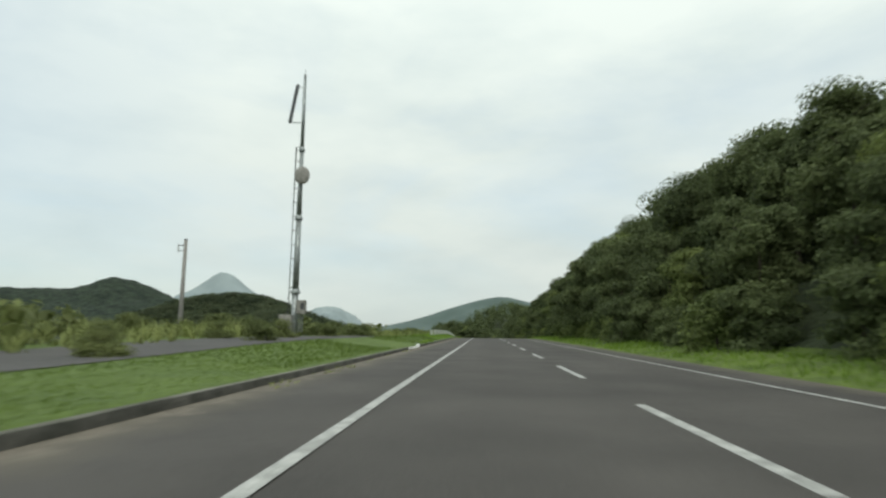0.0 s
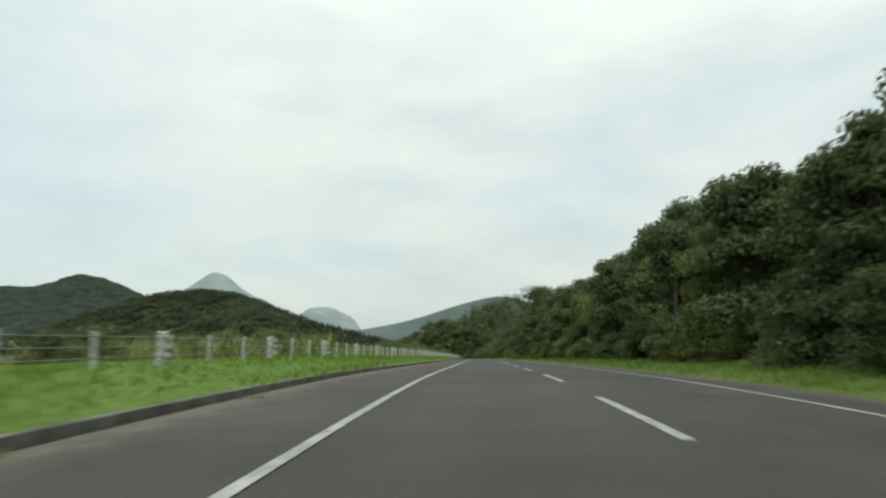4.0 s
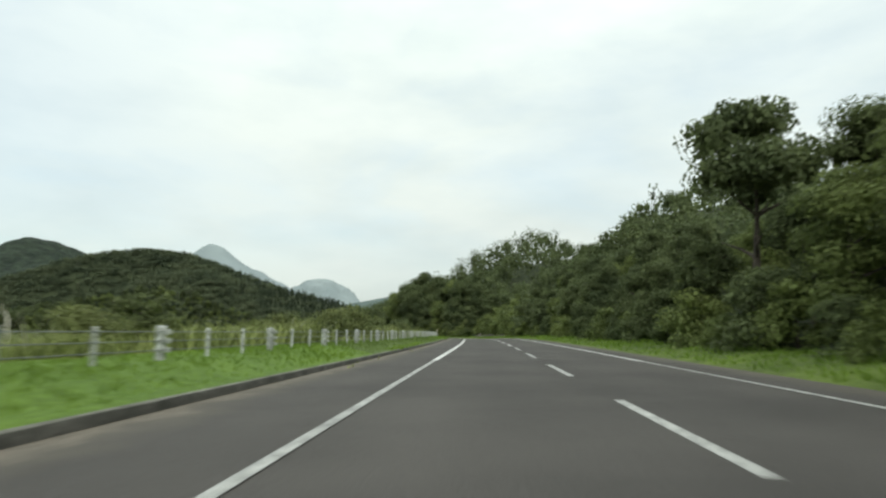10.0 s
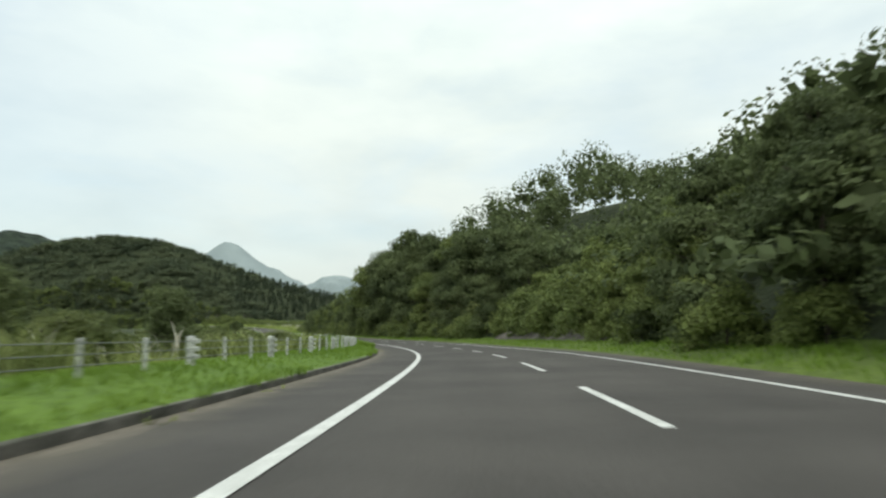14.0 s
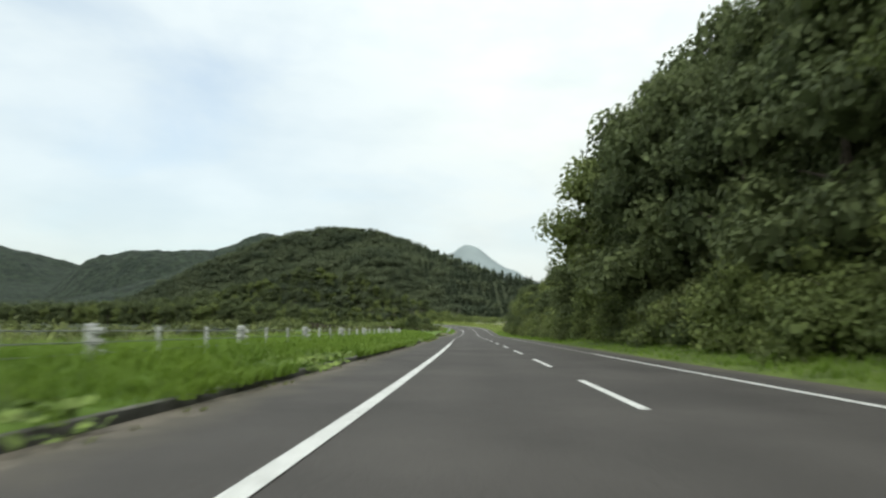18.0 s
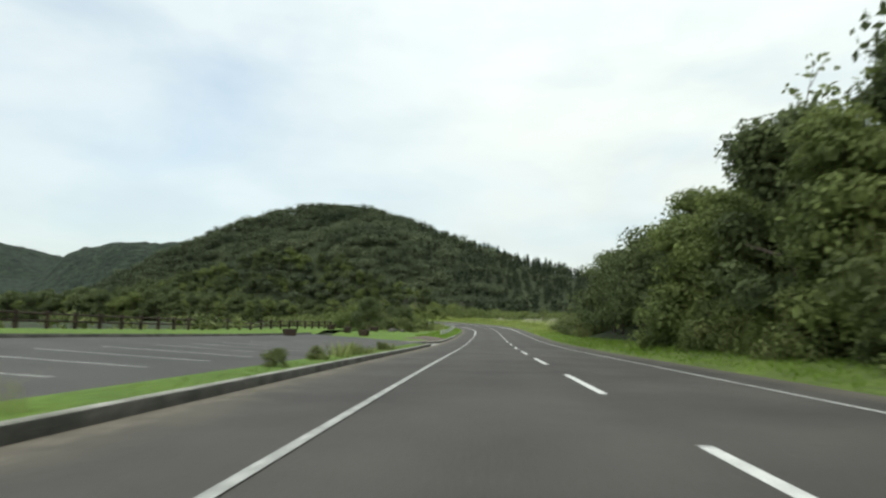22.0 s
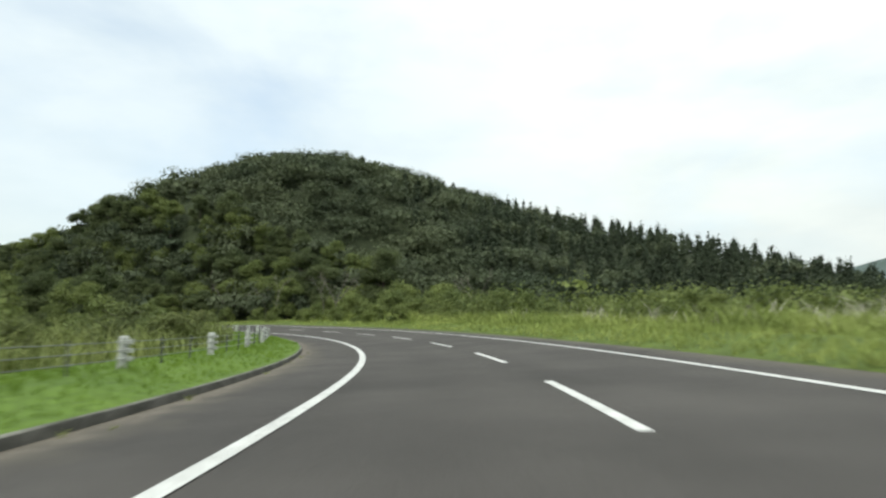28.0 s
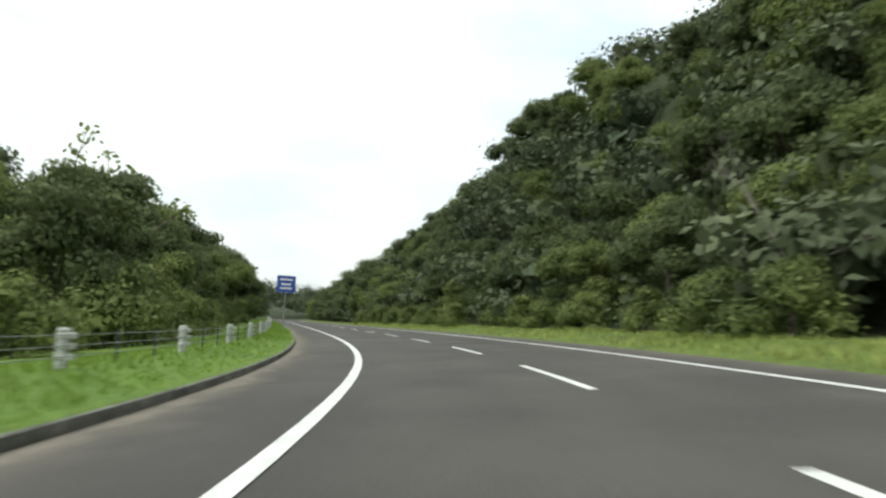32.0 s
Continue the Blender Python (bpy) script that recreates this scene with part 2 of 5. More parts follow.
# ---- materials ----
def material(name, base, other=None, scale=1.0, rough=0.8, bump=0.0, bump_scale=20.0, fine=None, metal=0.0, spread=0.0, island=False, detail=6, soft=0.0, spec=0.3):
    """A surface of two mottled colours, a finer grain, relief, and a spread of tone from piece to piece."""
    m = bpy.data.materials.new(name)
    m.use_nodes = True
    nt = m.node_tree
    n, l = nt.nodes.new, nt.links.new
    bsdf = nt.nodes["Principled BSDF"]
    bsdf.inputs["Roughness"].default_value, bsdf.inputs["Metallic"].default_value = rough, metal
    bsdf.inputs["Specular IOR Level"].default_value = spec
    geo = n("ShaderNodeNewGeometry")
    other = other or tuple(c * 0.75 for c in base)
    noise_a = n("ShaderNodeTexNoise")
    noise_a.inputs["Scale"].default_value, noise_a.inputs["Detail"].default_value = scale, detail
    l(geo.outputs["Position"], noise_a.inputs["Vector"])
    ramp = n("ShaderNodeValToRGB")
    ramp.color_ramp.elements[0].position, ramp.color_ramp.elements[1].position = 0.35, 0.65
    ramp.color_ramp.elements[0].color, ramp.color_ramp.elements[1].color = (*other, 1), (*base, 1)
    l(noise_a.outputs["Fac"], ramp.inputs[0])
    colour = ramp.outputs[0]
    if fine:
        grain = n("ShaderNodeTexNoise")
        grain.inputs["Scale"].default_value, grain.inputs["Detail"].default_value = fine, 4
        l(geo.outputs["Position"], grain.inputs["Vector"])
        span = n("ShaderNodeMapRange")
        span.inputs["From Min"].default_value, span.inputs["From Max"].default_value = 0.3, 0.7
        span.inputs["To Min"].default_value, span.inputs["To Max"].default_value = 0.72, 1.28
        l(grain.outputs["Fac"], span.inputs["Value"])
        scaled = n("ShaderNodeVectorMath")
        scaled.operation = "SCALE"
        l(colour, scaled.inputs[0])
        l(span.outputs[0], scaled.inputs["Scale"])
        colour = scaled.outputs[0]
    if spread:
        if island:
            pick = geo.outputs["Random Per Island"]
        else:
            pick = n("ShaderNodeObjectInfo").outputs["Random"]
        span = n("ShaderNodeMapRange")
        span.inputs["To Min"].default_value, span.inputs["To Max"].default_value = 1 - spread, 1 + spread
        l(pick, span.inputs["Value"])
        scaled = n("ShaderNodeVectorMath")
        scaled.operation = "SCALE"
        l(colour, scaled.inputs[0])
        l(span.outputs[0], scaled.inputs["Scale"])
        colour = scaled.outputs[0]
    l(colour, bsdf.inputs["Base Color"])
    if soft:
        bsdf.inputs["Subsurface Weight"].default_value = 0.0
        thin = n("ShaderNodeBsdfTranslucent")
        l(colour, thin.inputs["Color"])
        both = n("ShaderNodeMixShader")
        both.inputs[0].default_value = soft
        l(bsdf.outputs[0], both.inputs[1])
        l(thin.outputs[0], both.inputs[2])
        l(both.outputs[0], nt.nodes["Material Output"].inputs["Surface"])
    if bump:
        relief = n("ShaderNodeTexNoise")
        relief.inputs["Scale"].default_value, relief.inputs["Detail"].default_value = bump_scale, 5
        l(geo.outputs["Position"], relief.inputs["Vector"])
        node = n("ShaderNodeBump")
        node.inputs["Strength"].default_value, node.inputs["Distance"].default_value = bump, 1.0 / bump_scale
        l(relief.outputs["Fac"], node.inputs["Height"])
        l(node.outputs[0], bsdf.inputs["Normal"])
    return m


M = {
    "asphalt": material("asphalt", (0.082, 0.0745, 0.069), (0.058, 0.053, 0.0495), 0.35, 0.85, 0.6, 90, fine=45),
    "asphalt_lot": material("asphalt_lot", (0.09, 0.085, 0.082), (0.068, 0.065, 0.063), 0.4, 0.85, 0.4, 120, fine=50),
    "paint": material("road_paint", (0.72, 0.72, 0.70), (0.55, 0.55, 0.53), 3.0, 0.6, 0.3, 90, fine=40),
    "paint_worn": material("road_paint_worn", (0.50, 0.50, 0.48), (0.25, 0.25, 0.24), 5.0, 0.7, 0.3, 90, fine=30),
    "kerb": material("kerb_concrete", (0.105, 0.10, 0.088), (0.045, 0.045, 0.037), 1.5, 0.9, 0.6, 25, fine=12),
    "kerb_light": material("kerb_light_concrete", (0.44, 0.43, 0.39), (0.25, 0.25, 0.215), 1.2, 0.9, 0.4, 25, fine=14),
    "white_kerb": material("white_kerb_paint", (0.78, 0.78, 0.76), (0.6, 0.6, 0.58), 2.0, 0.6, 0.2, 30, fine=12),
    "turf": material("turf", (0.125, 0.20, 0.032), (0.10, 0.165, 0.03), 0.5, 0.95, 0.5, 30, fine=7),
    "turf_right": material("turf_right", (0.125, 0.175, 0.034), (0.085, 0.12, 0.028), 0.6, 0.95, 0.6, 30, fine=7),
    "blades": material("grass_blades", (0.20, 0.30, 0.045), (0.155, 0.245, 0.04), 0.6, 0.75, spread=0.12, island=True, soft=0.5),
    "turf_dull": material("turf_dull", (0.11, 0.158, 0.036), (0.085, 0.125, 0.032), 0.5, 0.95, 0.5, 30, fine=7),
    "blades_dull": material("mown_grass_blades", (0.158, 0.222, 0.05), (0.12, 0.175, 0.042), 0.4, 0.8, spread=0.15, island=True, soft=0.45),
    "kerb_edge": material("pale_kerb_edge", (0.24, 0.235, 0.205), (0.11, 0.11, 0.09), 1.1, 0.9, 0.5, 25, fine=10),
    "straw": material("tall_grass", (0.27, 0.30, 0.105), (0.165, 0.195, 0.07), 0.25, 0.85, spread=0.4, island=True, soft=0.3),
    "straw_field": material("field_grass", (0.37, 0.42, 0.13), (0.24, 0.30, 0.085), 0.2, 0.85, spread=0.3, island=True, soft=0.4),
    "plume": material("pampas_plume", (0.55, 0.52, 0.44), (0.42, 0.40, 0.32), 0.5, 0.9, spread=0.25, island=True, soft=0.3),
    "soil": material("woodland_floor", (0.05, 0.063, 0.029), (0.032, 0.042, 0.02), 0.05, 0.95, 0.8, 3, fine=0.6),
    "leaf": material("broad_leaves", (0.142, 0.172, 0.072), (0.082, 0.106, 0.047), 0.22, 0.8, spread=0.36, island=True, soft=0.38),
    "leaf_light": material("light_leaves", (0.205, 0.245, 0.078), (0.125, 0.16, 0.055), 0.25, 0.75, spread=0.35, island=True, soft=0.4),
    "leaf_olive": material("olive_leaves", (0.18, 0.205, 0.075), (0.105, 0.13, 0.05), 0.3, 0.75, spread=0.35, island=True, soft=0.35),
    "leaf_creeper": material("creeper_leaves", (0.26, 0.34, 0.09), (0.15, 0.22, 0.06), 1.2, 0.7, spread=0.35, island=True, soft=0.35),
    "leaf_far": material("hill_leaves", (0.125, 0.148, 0.08), (0.058, 0.078, 0.045), 0.06, 0.8, spread=0.26, island=True, soft=0.25),
    "leaf_conifer": material("conifer_leaves", (0.05, 0.066, 0.036), (0.034, 0.047, 0.027), 0.1, 0.85, spread=0.3, island=True, soft=0.1),
    "bark": material("bark", (0.12, 0.10, 0.08), (0.06, 0.05, 0.04), 3.0, 0.9, 0.6, 12, fine=8),
    "dead_wood": material("dead_wood", (0.24, 0.215, 0.185), (0.15, 0.135, 0.115), 2.0, 0.9, 0.3, 12, fine=8),
    "post_white": material("white_post_paint", (0.5, 0.51, 0.49), (0.33, 0.34, 0.32), 5.0, 0.6, 0.15, 40, fine=18, spread=0.1),
    "galvanised": material("galvanised_steel", (0.34, 0.36, 0.36), (0.24, 0.26, 0.26), 2.5, 0.5, 0.1, 30, metal=0.6, fine=9),
    "cable": material("steel_cable", (0.24, 0.25, 0.24), (0.15, 0.155, 0.15), 9.0, 0.5, metal=0.5),
    "dark_wood": material("dark_stained_wood", (0.055, 0.038, 0.028), (0.028, 0.02, 0.015), 3.0, 0.85, 0.4, 20, fine=15, spread=0.2),
    "box_grey": material("cabinet_grey_paint", (0.28, 0.27, 0.25), (0.21, 0.2, 0.185), 1.5, 0.6, 0.1, 20, fine=8),
    "dark_metal": material("dark_metal", (0.09, 0.095, 0.10), (0.06, 0.062, 0.065), 3.0, 0.5, metal=0.3, fine=9),
    "pole_concrete": material("pole_concrete", (0.30, 0.29, 0.27), (0.22, 0.21, 0.2), 2.0, 0.9, 0.2, 25, fine=12),
    "stone": material("stone", (0.16, 0.15, 0.14), (0.08, 0.075, 0.07), 2.5, 0.9, 0.7, 10, fine=9),
    "pavement": material("paved_apron", (0.15, 0.115, 0.10), (0.11, 0.09, 0.075), 1.5, 0.9, 0.4, 30, fine=10),
    "cut_bank": material("bare_cut_bank", (0.20, 0.18, 0.155), (0.12, 0.11, 0.095), 0.6, 0.95, 0.8, 4, fine=3),
    "far_green": material("far_wooded_slope", (0.036, 0.050, 0.033), (0.019, 0.029, 0.021), 0.07, 0.95, 1.0, 0.15, fine=0.16),
    # aerial haze of the far mountains is put into these base colours
    "far_haze": material("haze_tinted_mountain", (0.285, 0.33, 0.335), (0.235, 0.278, 0.285), 0.006, 1.0),
    "mid_haze": material("haze_tinted_ridge", (0.115, 0.15, 0.14), (0.085, 0.115, 0.105), 0.01, 1.0),
    "sign_blue": material("sign_blue", (0.03, 0.08, 0.35), (0.025, 0.07, 0.3), 3.0, 0.5, spec=0.4),
    "sign_white": material("sign_white", (0.75, 0.75, 0.74), (0.68, 0.68, 0.67), 3.0, 0.5),
    "reflector": material("reflector_orange", (0.6, 0.24, 0.04), (0.5, 0.2, 0.03), 9.0, 0.3),
}


# ---- mesh helpers ----
def fill(name, verts, faces):
    me = bpy.data.meshes.new(name)
    verts = np.asarray(verts, np.float32)
    faces = np.asarray(faces, np.int32)
    k = faces.shape[1]
    me.vertices.add(len(verts))
    me.vertices.foreach_set("co", verts.ravel())
    me.loops.add(faces.size)
    me.loops.foreach_set("vertex_index", faces.ravel())
    me.polygons.add(len(faces))
    me.polygons.foreach_set("loop_start", np.arange(0, faces.size, k, dtype=np.int32))
    me.polygons.foreach_set("loop_total", np.full(len(faces), k, np.int32))
    me.update(calc_edges=True)
    me.validate()
    return me


def part(name, shape, mat, parent=None, label="", soft=False):
    """Links a bmesh or mesh as one object, under its thing."""
    if isinstance(shape, bmesh.types.BMesh):
        me = bpy.data.meshes.new(name)
        shape.normal_update()
        shape.to_mesh(me)
        shape.free()
    else:
        me = shape
    me.materials.clear()
    me.materials.append(mat)
    if soft:
        me.polygons.foreach_set("use_smooth", np.ones(len(me.polygons), bool))
    ob = new(name, me)
    ob.parent = parent
    return tagged(ob, label)


def thing(name, label, category, group="", kind="", at=None):
    ob = new(name)
    ob.empty_display_size = 0.2
    if at is not None:
        ob.matrix_basis = at
    return tagged(ob, label, category, group, kind)


def box(bm, x, y, z, w, d, h, bevel=0.0, turn=None):
    """A box standing on z, w by d by h, round x and y."""
    made = bmesh.ops.create_cube(bm, size=1.0)["verts"]
    m = Matrix.Translation((x, y, z + h / 2)) @ (turn or Matrix()) @ Matrix.Diagonal((w, d, h, 1))
    bmesh.ops.transform(bm, matrix=m, verts=made)
    if bevel:
        edges = list({e for v in made for e in v.link_edges})
        bmesh.ops.bevel(bm, geom=edges, offset=bevel, segments=2, affect="EDGES", profile=0.5)
    return bm


def rod(bm, a, b, r0, r1=None, sides=8, caps=True):
    """A tapered round bar from a to b."""
    a, b = Vector(a), Vector(b)
    r1 = r0 if r1 is None else r1
    made = bmesh.ops.create_cone(bm, cap_ends=caps, segments=sides, radius1=r0, radius2=r1, depth=(b - a).length)["verts"]
    turn = (b - a).to_track_quat("Z", "Y").to_matrix().to_4x4()
    bmesh.ops.transform(bm, matrix=Matrix.Translation((a + b) / 2) @ turn, verts=made)
    return bm


def ribbon(name, s0, s1, profile, step=2.0):
    """A strip along the drive: profile gives (u, h) pairs for an s."""
    ss = np.linspace(s0, s1, max(2, int(round((s1 - s0) / step)) + 1))
    rows = [profile(s) for s in ss]
    k = len(rows[0])
    verts = [spot(s, u, h) for s, row in zip(ss, rows) for u, h in row]
    faces = [(i * k + j, i * k + j + 1, (i + 1) * k + j + 1, (i + 1) * k + j) for i in range(len(ss) - 1) for j in range(k - 1)]
    return fill(name, verts, faces)


# ---- ground, road and verges ----
def axis(lo, hi, step, far):
    out = list(np.arange(lo, hi + 1, step))
    grow, left, right = step * 1.6, lo, hi
    while left > -far or right < far:
        left, right, grow = left - grow, right + grow, grow * 1.45
        out = [left] + out + [right]
    return np.array(out)


def build_ground():
    gx, gy = axis(-430, 230, 7.0, 4600), axis(-90, 1010, 7.0, 4600)
    xx, yy = np.meshgrid(gx, gy)
    z, s, u = land(xx, yy)
    wav = np.array([noise.noise((x * 0.02, y * 0.02, 0.3)) for x, y in zip(xx.ravel(), yy.ravel())])
    z = z + wav * 1.2 * smooth(16, 60, np.abs(u))
    z = z - (0.5 + np.where(u > 0, 2.6 * ridge(s), 0)) * (1 - smooth(13, 20, np.abs(u)))
    k = len(gx)
    j, i = np.meshgrid(np.arange(len(gy) - 1), np.arange(k - 1), indexing="ij")
    a = (j * k + i).ravel()
    me = fill("ground", np.c_[xx.ravel(), yy.ravel(), z], np.c_[a, a + 1, a + k + 1, a + k])
    ob = part("ground", me, M["soil"], soft=True)
    tagged(ob, "dark green overgrown woodland floor and scrub land", "ground", kind="structure")


build_ground()
LINE_L, DASH, LINE_R = -1.62, 2.01, 5.34
KERB, EDGE_R = -4.0, 6.95
ROAD_US = (KERB - 0.05, -3.0, -1.6, 0.3, 2.1, 4.0, 5.5, EDGE_R)


def road_surface():
    """Asphalt with smoother wheel paths, and grit that gathers ragged along both edges."""
    m = M["asphalt"]
    nt = m.node_tree
    n, l = nt.nodes.new, nt.links.new
    bsdf = nt.nodes["Principled BSDF"]
    base = bsdf.inputs["Base Color"].links[0].from_socket
    geo = n("ShaderNodeNewGeometry")
    across = n("ShaderNodeAttribute")
    across.attribute_name = "across"

    def blur(scale, detail):
        t = n("ShaderNodeTexNoise")
        t.inputs["Scale"].default_value, t.inputs["Detail"].default_value = scale, detail
        l(geo.outputs["Position"], t.inputs["Vector"])
        return t.outputs["Fac"]

    def calc(kind, a, b):
        t = n("ShaderNodeMath")
        t.operation = kind
        for k, v in enumerate((a, b)):
            if isinstance(v, float):
                t.inputs[k].default_value = v
            else:
                l(v, t.inputs[k])
        return t.outputs[0]

    def span(v, a, b, c, d):
        t = n("ShaderNodeMapRange")
        for key, x in zip(("From Min", "From Max", "To Min", "To Max"), (a, b, c, d)):
            t.inputs[key].default_value = x
        l(v, t.inputs["Value"])
        return t.outputs[0]

    ragged = calc("ADD", calc("MULTIPLY", blur(1.1, 6), 1.5), calc("MULTIPLY", blur(0.22, 2), 0.9))
    u = calc("ADD", across.outputs["Fac"], 0.0)
    left = span(calc("ADD", u, ragged), -2.75, -1.75, 0.85, 0.0)
    right = span(calc("SUBTRACT", u, ragged), 4.75, 5.7, 0.0, 0.8)
    grit = n("ShaderNodeMix")
    grit.data_type = "RGBA"
    grit.inputs["B"].default_value = (0.13, 0.115, 0.092, 1)
    l(calc("MAXIMUM", left, right), grit.inputs["Factor"])
    # wheel paths, 1.85 m apart in each lane, and old repairs
    wave = calc("COSINE", calc("MULTIPLY", calc("ADD", u, -1.2), 3.35), 0.0)
    worn = calc("ADD", span(wave, -1.0, 1.0, 0.96, 1.05), span(blur(0.09, 3), 0.35, 0.65, -0.08, 0.08))
    scaled = n("ShaderNodeVectorMath")
    scaled.operation = "SCALE"
    l(base, scaled.inputs[0])
    l(worn, scaled.inputs["Scale"])
    l(scaled.outputs[0], grit.inputs["A"])
    pale = n("ShaderNodeMix")
    pale.data_type = "RGBA"
    pale.inputs["B"].default_value = (0.215, 0.185, 0.15, 1)
    l(calc("MULTIPLY", span(calc("ADD", u, calc("MULTIPLY", blur(1.6, 8), 1.6)), -3.05, -2.75, 0.75, 0.0), span(blur(9.0, 5), 0.4, 0.6, 0.3, 1.0)), pale.inputs["Factor"])
    l(grit.outputs["Result"], pale.inputs["A"])
    l(pale.outputs["Result"], bsdf.inputs["Base Color"])


road_surface()
road_mesh = ribbon("road", S_MIN + 2, S_MAX - 2, lambda s: [(u, 0.012 * max(0.0, 1 - abs(u - 2.1) / 3.6)) for u in ROAD_US])
marked = road_mesh.attributes.new("across", "FLOAT", "POINT")
marked.data.foreach_set("value", np.tile(np.array(ROAD_US, np.float32), len(road_mesh.vertices) // len(ROAD_US)))
road = part("road", road_mesh, M["asphalt"], soft=True)
tagged(road, "grey-brown worn asphalt two-lane road", "road", kind="structure")


def verge_left(s):
    us = [-4.16, -4.6, -5.0, -5.6, -6.5, -8, -10, -12, -14.5]
    return [(-4.06, 0.118), (-4.1, 0.15)] + [(u, float(bank_left(s, u)) + 0.012) for u in us]


def verge_right(s):
    us = [7.12, 7.5, 8.2, 9.2, 10, 10.4]
    return [(6.8, -0.03), (6.88, 0.015)] + [(u, float(bank_right(s, u)) + 0.012) for u in us]


def strip(name, me, mat, label, category, kind="structure"):
    return tagged(part(name, me, mat, soft=category != "kerb"), label, category, kind=kind)


for a, b, mat, label in ((S_MIN + 2, 50, "turf_dull", "short dull green grass verge beside the lay-by"), (50, 234, "turf", "bright green grass verge behind the kerb"), (234, 286, "turf_dull", "short dull olive grass verge behind the kerb"), (286, 470, "turf", "bright green grass verge behind the kerb")):
    strip("verge_left", ribbon("verge", a, b, verge_left), M[mat], label, "verge")
strip("verge_left", ribbon("verge", 530.3, S_MAX - 2, verge_left), M["turf"], "bright green grass verge behind the kerb", "verge")
strip("verge_right", ribbon("verge", S_MIN + 2, S_MAX - 2, verge_right), M["turf_right"], "green grass verge along the asphalt edge", "verge")


def foot_right(s):
    us = [10.35, 11, 12.5, 14, 16.5, 20]
    return [(u, float(bank_right(s, u)) + 0.02) for u in us]


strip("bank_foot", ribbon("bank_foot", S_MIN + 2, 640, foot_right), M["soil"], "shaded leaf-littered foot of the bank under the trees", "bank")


def kerb_profile(top, rise):
    return lambda s: [(KERB, -0.02), (KERB - 0.015, rise - 0.02), (KERB - 0.035, rise), (KERB - 0.17, rise), (KERB - 0.18, -0.1)]


# kerb faces take the dark concrete, narrow top strips a paler one
for a, b, mat, rise, label in ((S_MIN + 2, 23.0, "kerb", 0.142, "dark weathered concrete kerb along the road"), (29.0, 446.0, "kerb", 0.142, "dark weathered concrete kerb along the road"),
                               (446.0, 470.0, "kerb_light", 0.17, "pale concrete kerb beside tall grass"), (478.0, 520.5, "kerb_light", 0.175, "pale concrete kerb beside the car park"), (533.0, 560.0, "kerb_light", 0.17, "pale-topped concrete kerb beside the lawn"), (560.0, S_MAX - 2, "kerb", 0.142, "dark weathered concrete kerb along the road")):
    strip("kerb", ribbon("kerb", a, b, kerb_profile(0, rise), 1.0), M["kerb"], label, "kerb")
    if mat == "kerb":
        strip("kerb_top", ribbon("kerb_top", a, b, lambda s: [(KERB - 0.016, rise - 0.022 + 0.012 * noise.noise((s * 0.9, 0, 0))), (KERB - 0.033, rise + 0.004), (KERB - 0.085 - 0.035 * noise.noise((s * 0.5, 4, 0)), rise + 0.004)], 1.0), M["kerb_edge"], "pale upper edge of the kerb", "kerb")
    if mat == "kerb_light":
        strip("kerb_top", ribbon("kerb_top", a, b, lambda s: [(KERB - 0.018, rise - 0.03 + 0.012 * noise.noise((s * 0.7, 0, 0))), (KERB - 0.03, rise + 0.004), (KERB - 0.168, rise + 0.004)], 1.0), M[mat], "pale top edge of the kerb", "kerb")


# road paint
def marks():
    def line(name, s0, s1, u, w, mat, label):
        strip(name, ribbon("line", s0, s1, lambda s: [(u - w / 2, 0.012), (u + w / 2, 0.012)], 1.0), M[mat], label, "road marking")
    for a, b, mat, w in ((S_MIN + 2, 48, "paint_worn", 0.15), (48, 232, "paint_worn", 0.13), (232, 437, "paint", 0.2), (437, 566, "paint_worn", 0.12), (566, S_MAX - 2, "paint", 0.2)):
        line("edge_line", a, b, LINE_L, w, mat, "white painted edge line, partly worn" if mat != "paint" else "fresh white painted edge line")
    for a, b, mat, w in ((S_MIN + 2, 232, "paint_worn", 0.13), (232, 415, "paint", 0.17), (415, 575, "paint_worn", 0.12), (575, S_MAX - 2, "paint", 0.18)):
        line("edge_line", a, b, LINE_R, w, mat, "white painted edge line on the far side")
    first = None
    for k in range(-5, 90):
        s = 4.25 + 10 * k
        if s < S_MIN + 4:
            continue
        mat = "paint" if 440 < s < 600 else "paint_worn" if s < 250 else "paint"
        me = ribbon("dash", s, s + 5, lambda v: [(DASH - 0.075, 0.0135), (DASH + 0.075, 0.0135)], 1.0)
        ob = part("centre_dash", me, M[mat])
        tagged(ob, "white painted centre line dash", "road marking", "centre line dashes", "structure")


marks()


# ---- plants ----
def cards(rng, points, normals, size, spread=0.7, narrow=0.62):
    """Leaf sprays: bent four-cornered leaves at the points, turned about their normals."""
    n = len(points)
    nrm = normals + rng.normal(0, spread, (n, 3))
    nrm /= np.linalg.norm(nrm, axis=1)[:, None] + 1e-9
    ref = rng.normal(0, 1, (n, 3))
    a = np.cross(nrm, ref)
    a /= np.linalg.norm(a, axis=1)[:, None] + 1e-9
    b = np.cross(nrm, a)
    w = (size * rng.uniform(0.6, 1.4, n))[:, None]
    c = points[:, None, :] + np.stack([-a * w, -b * w * narrow, a * w, b * w * narrow], 1) * 0.5
    c[:, 2] -= nrm * w * 0.15
    return c.reshape(-1, 3), np.arange(4 * n).reshape(-1, 4)


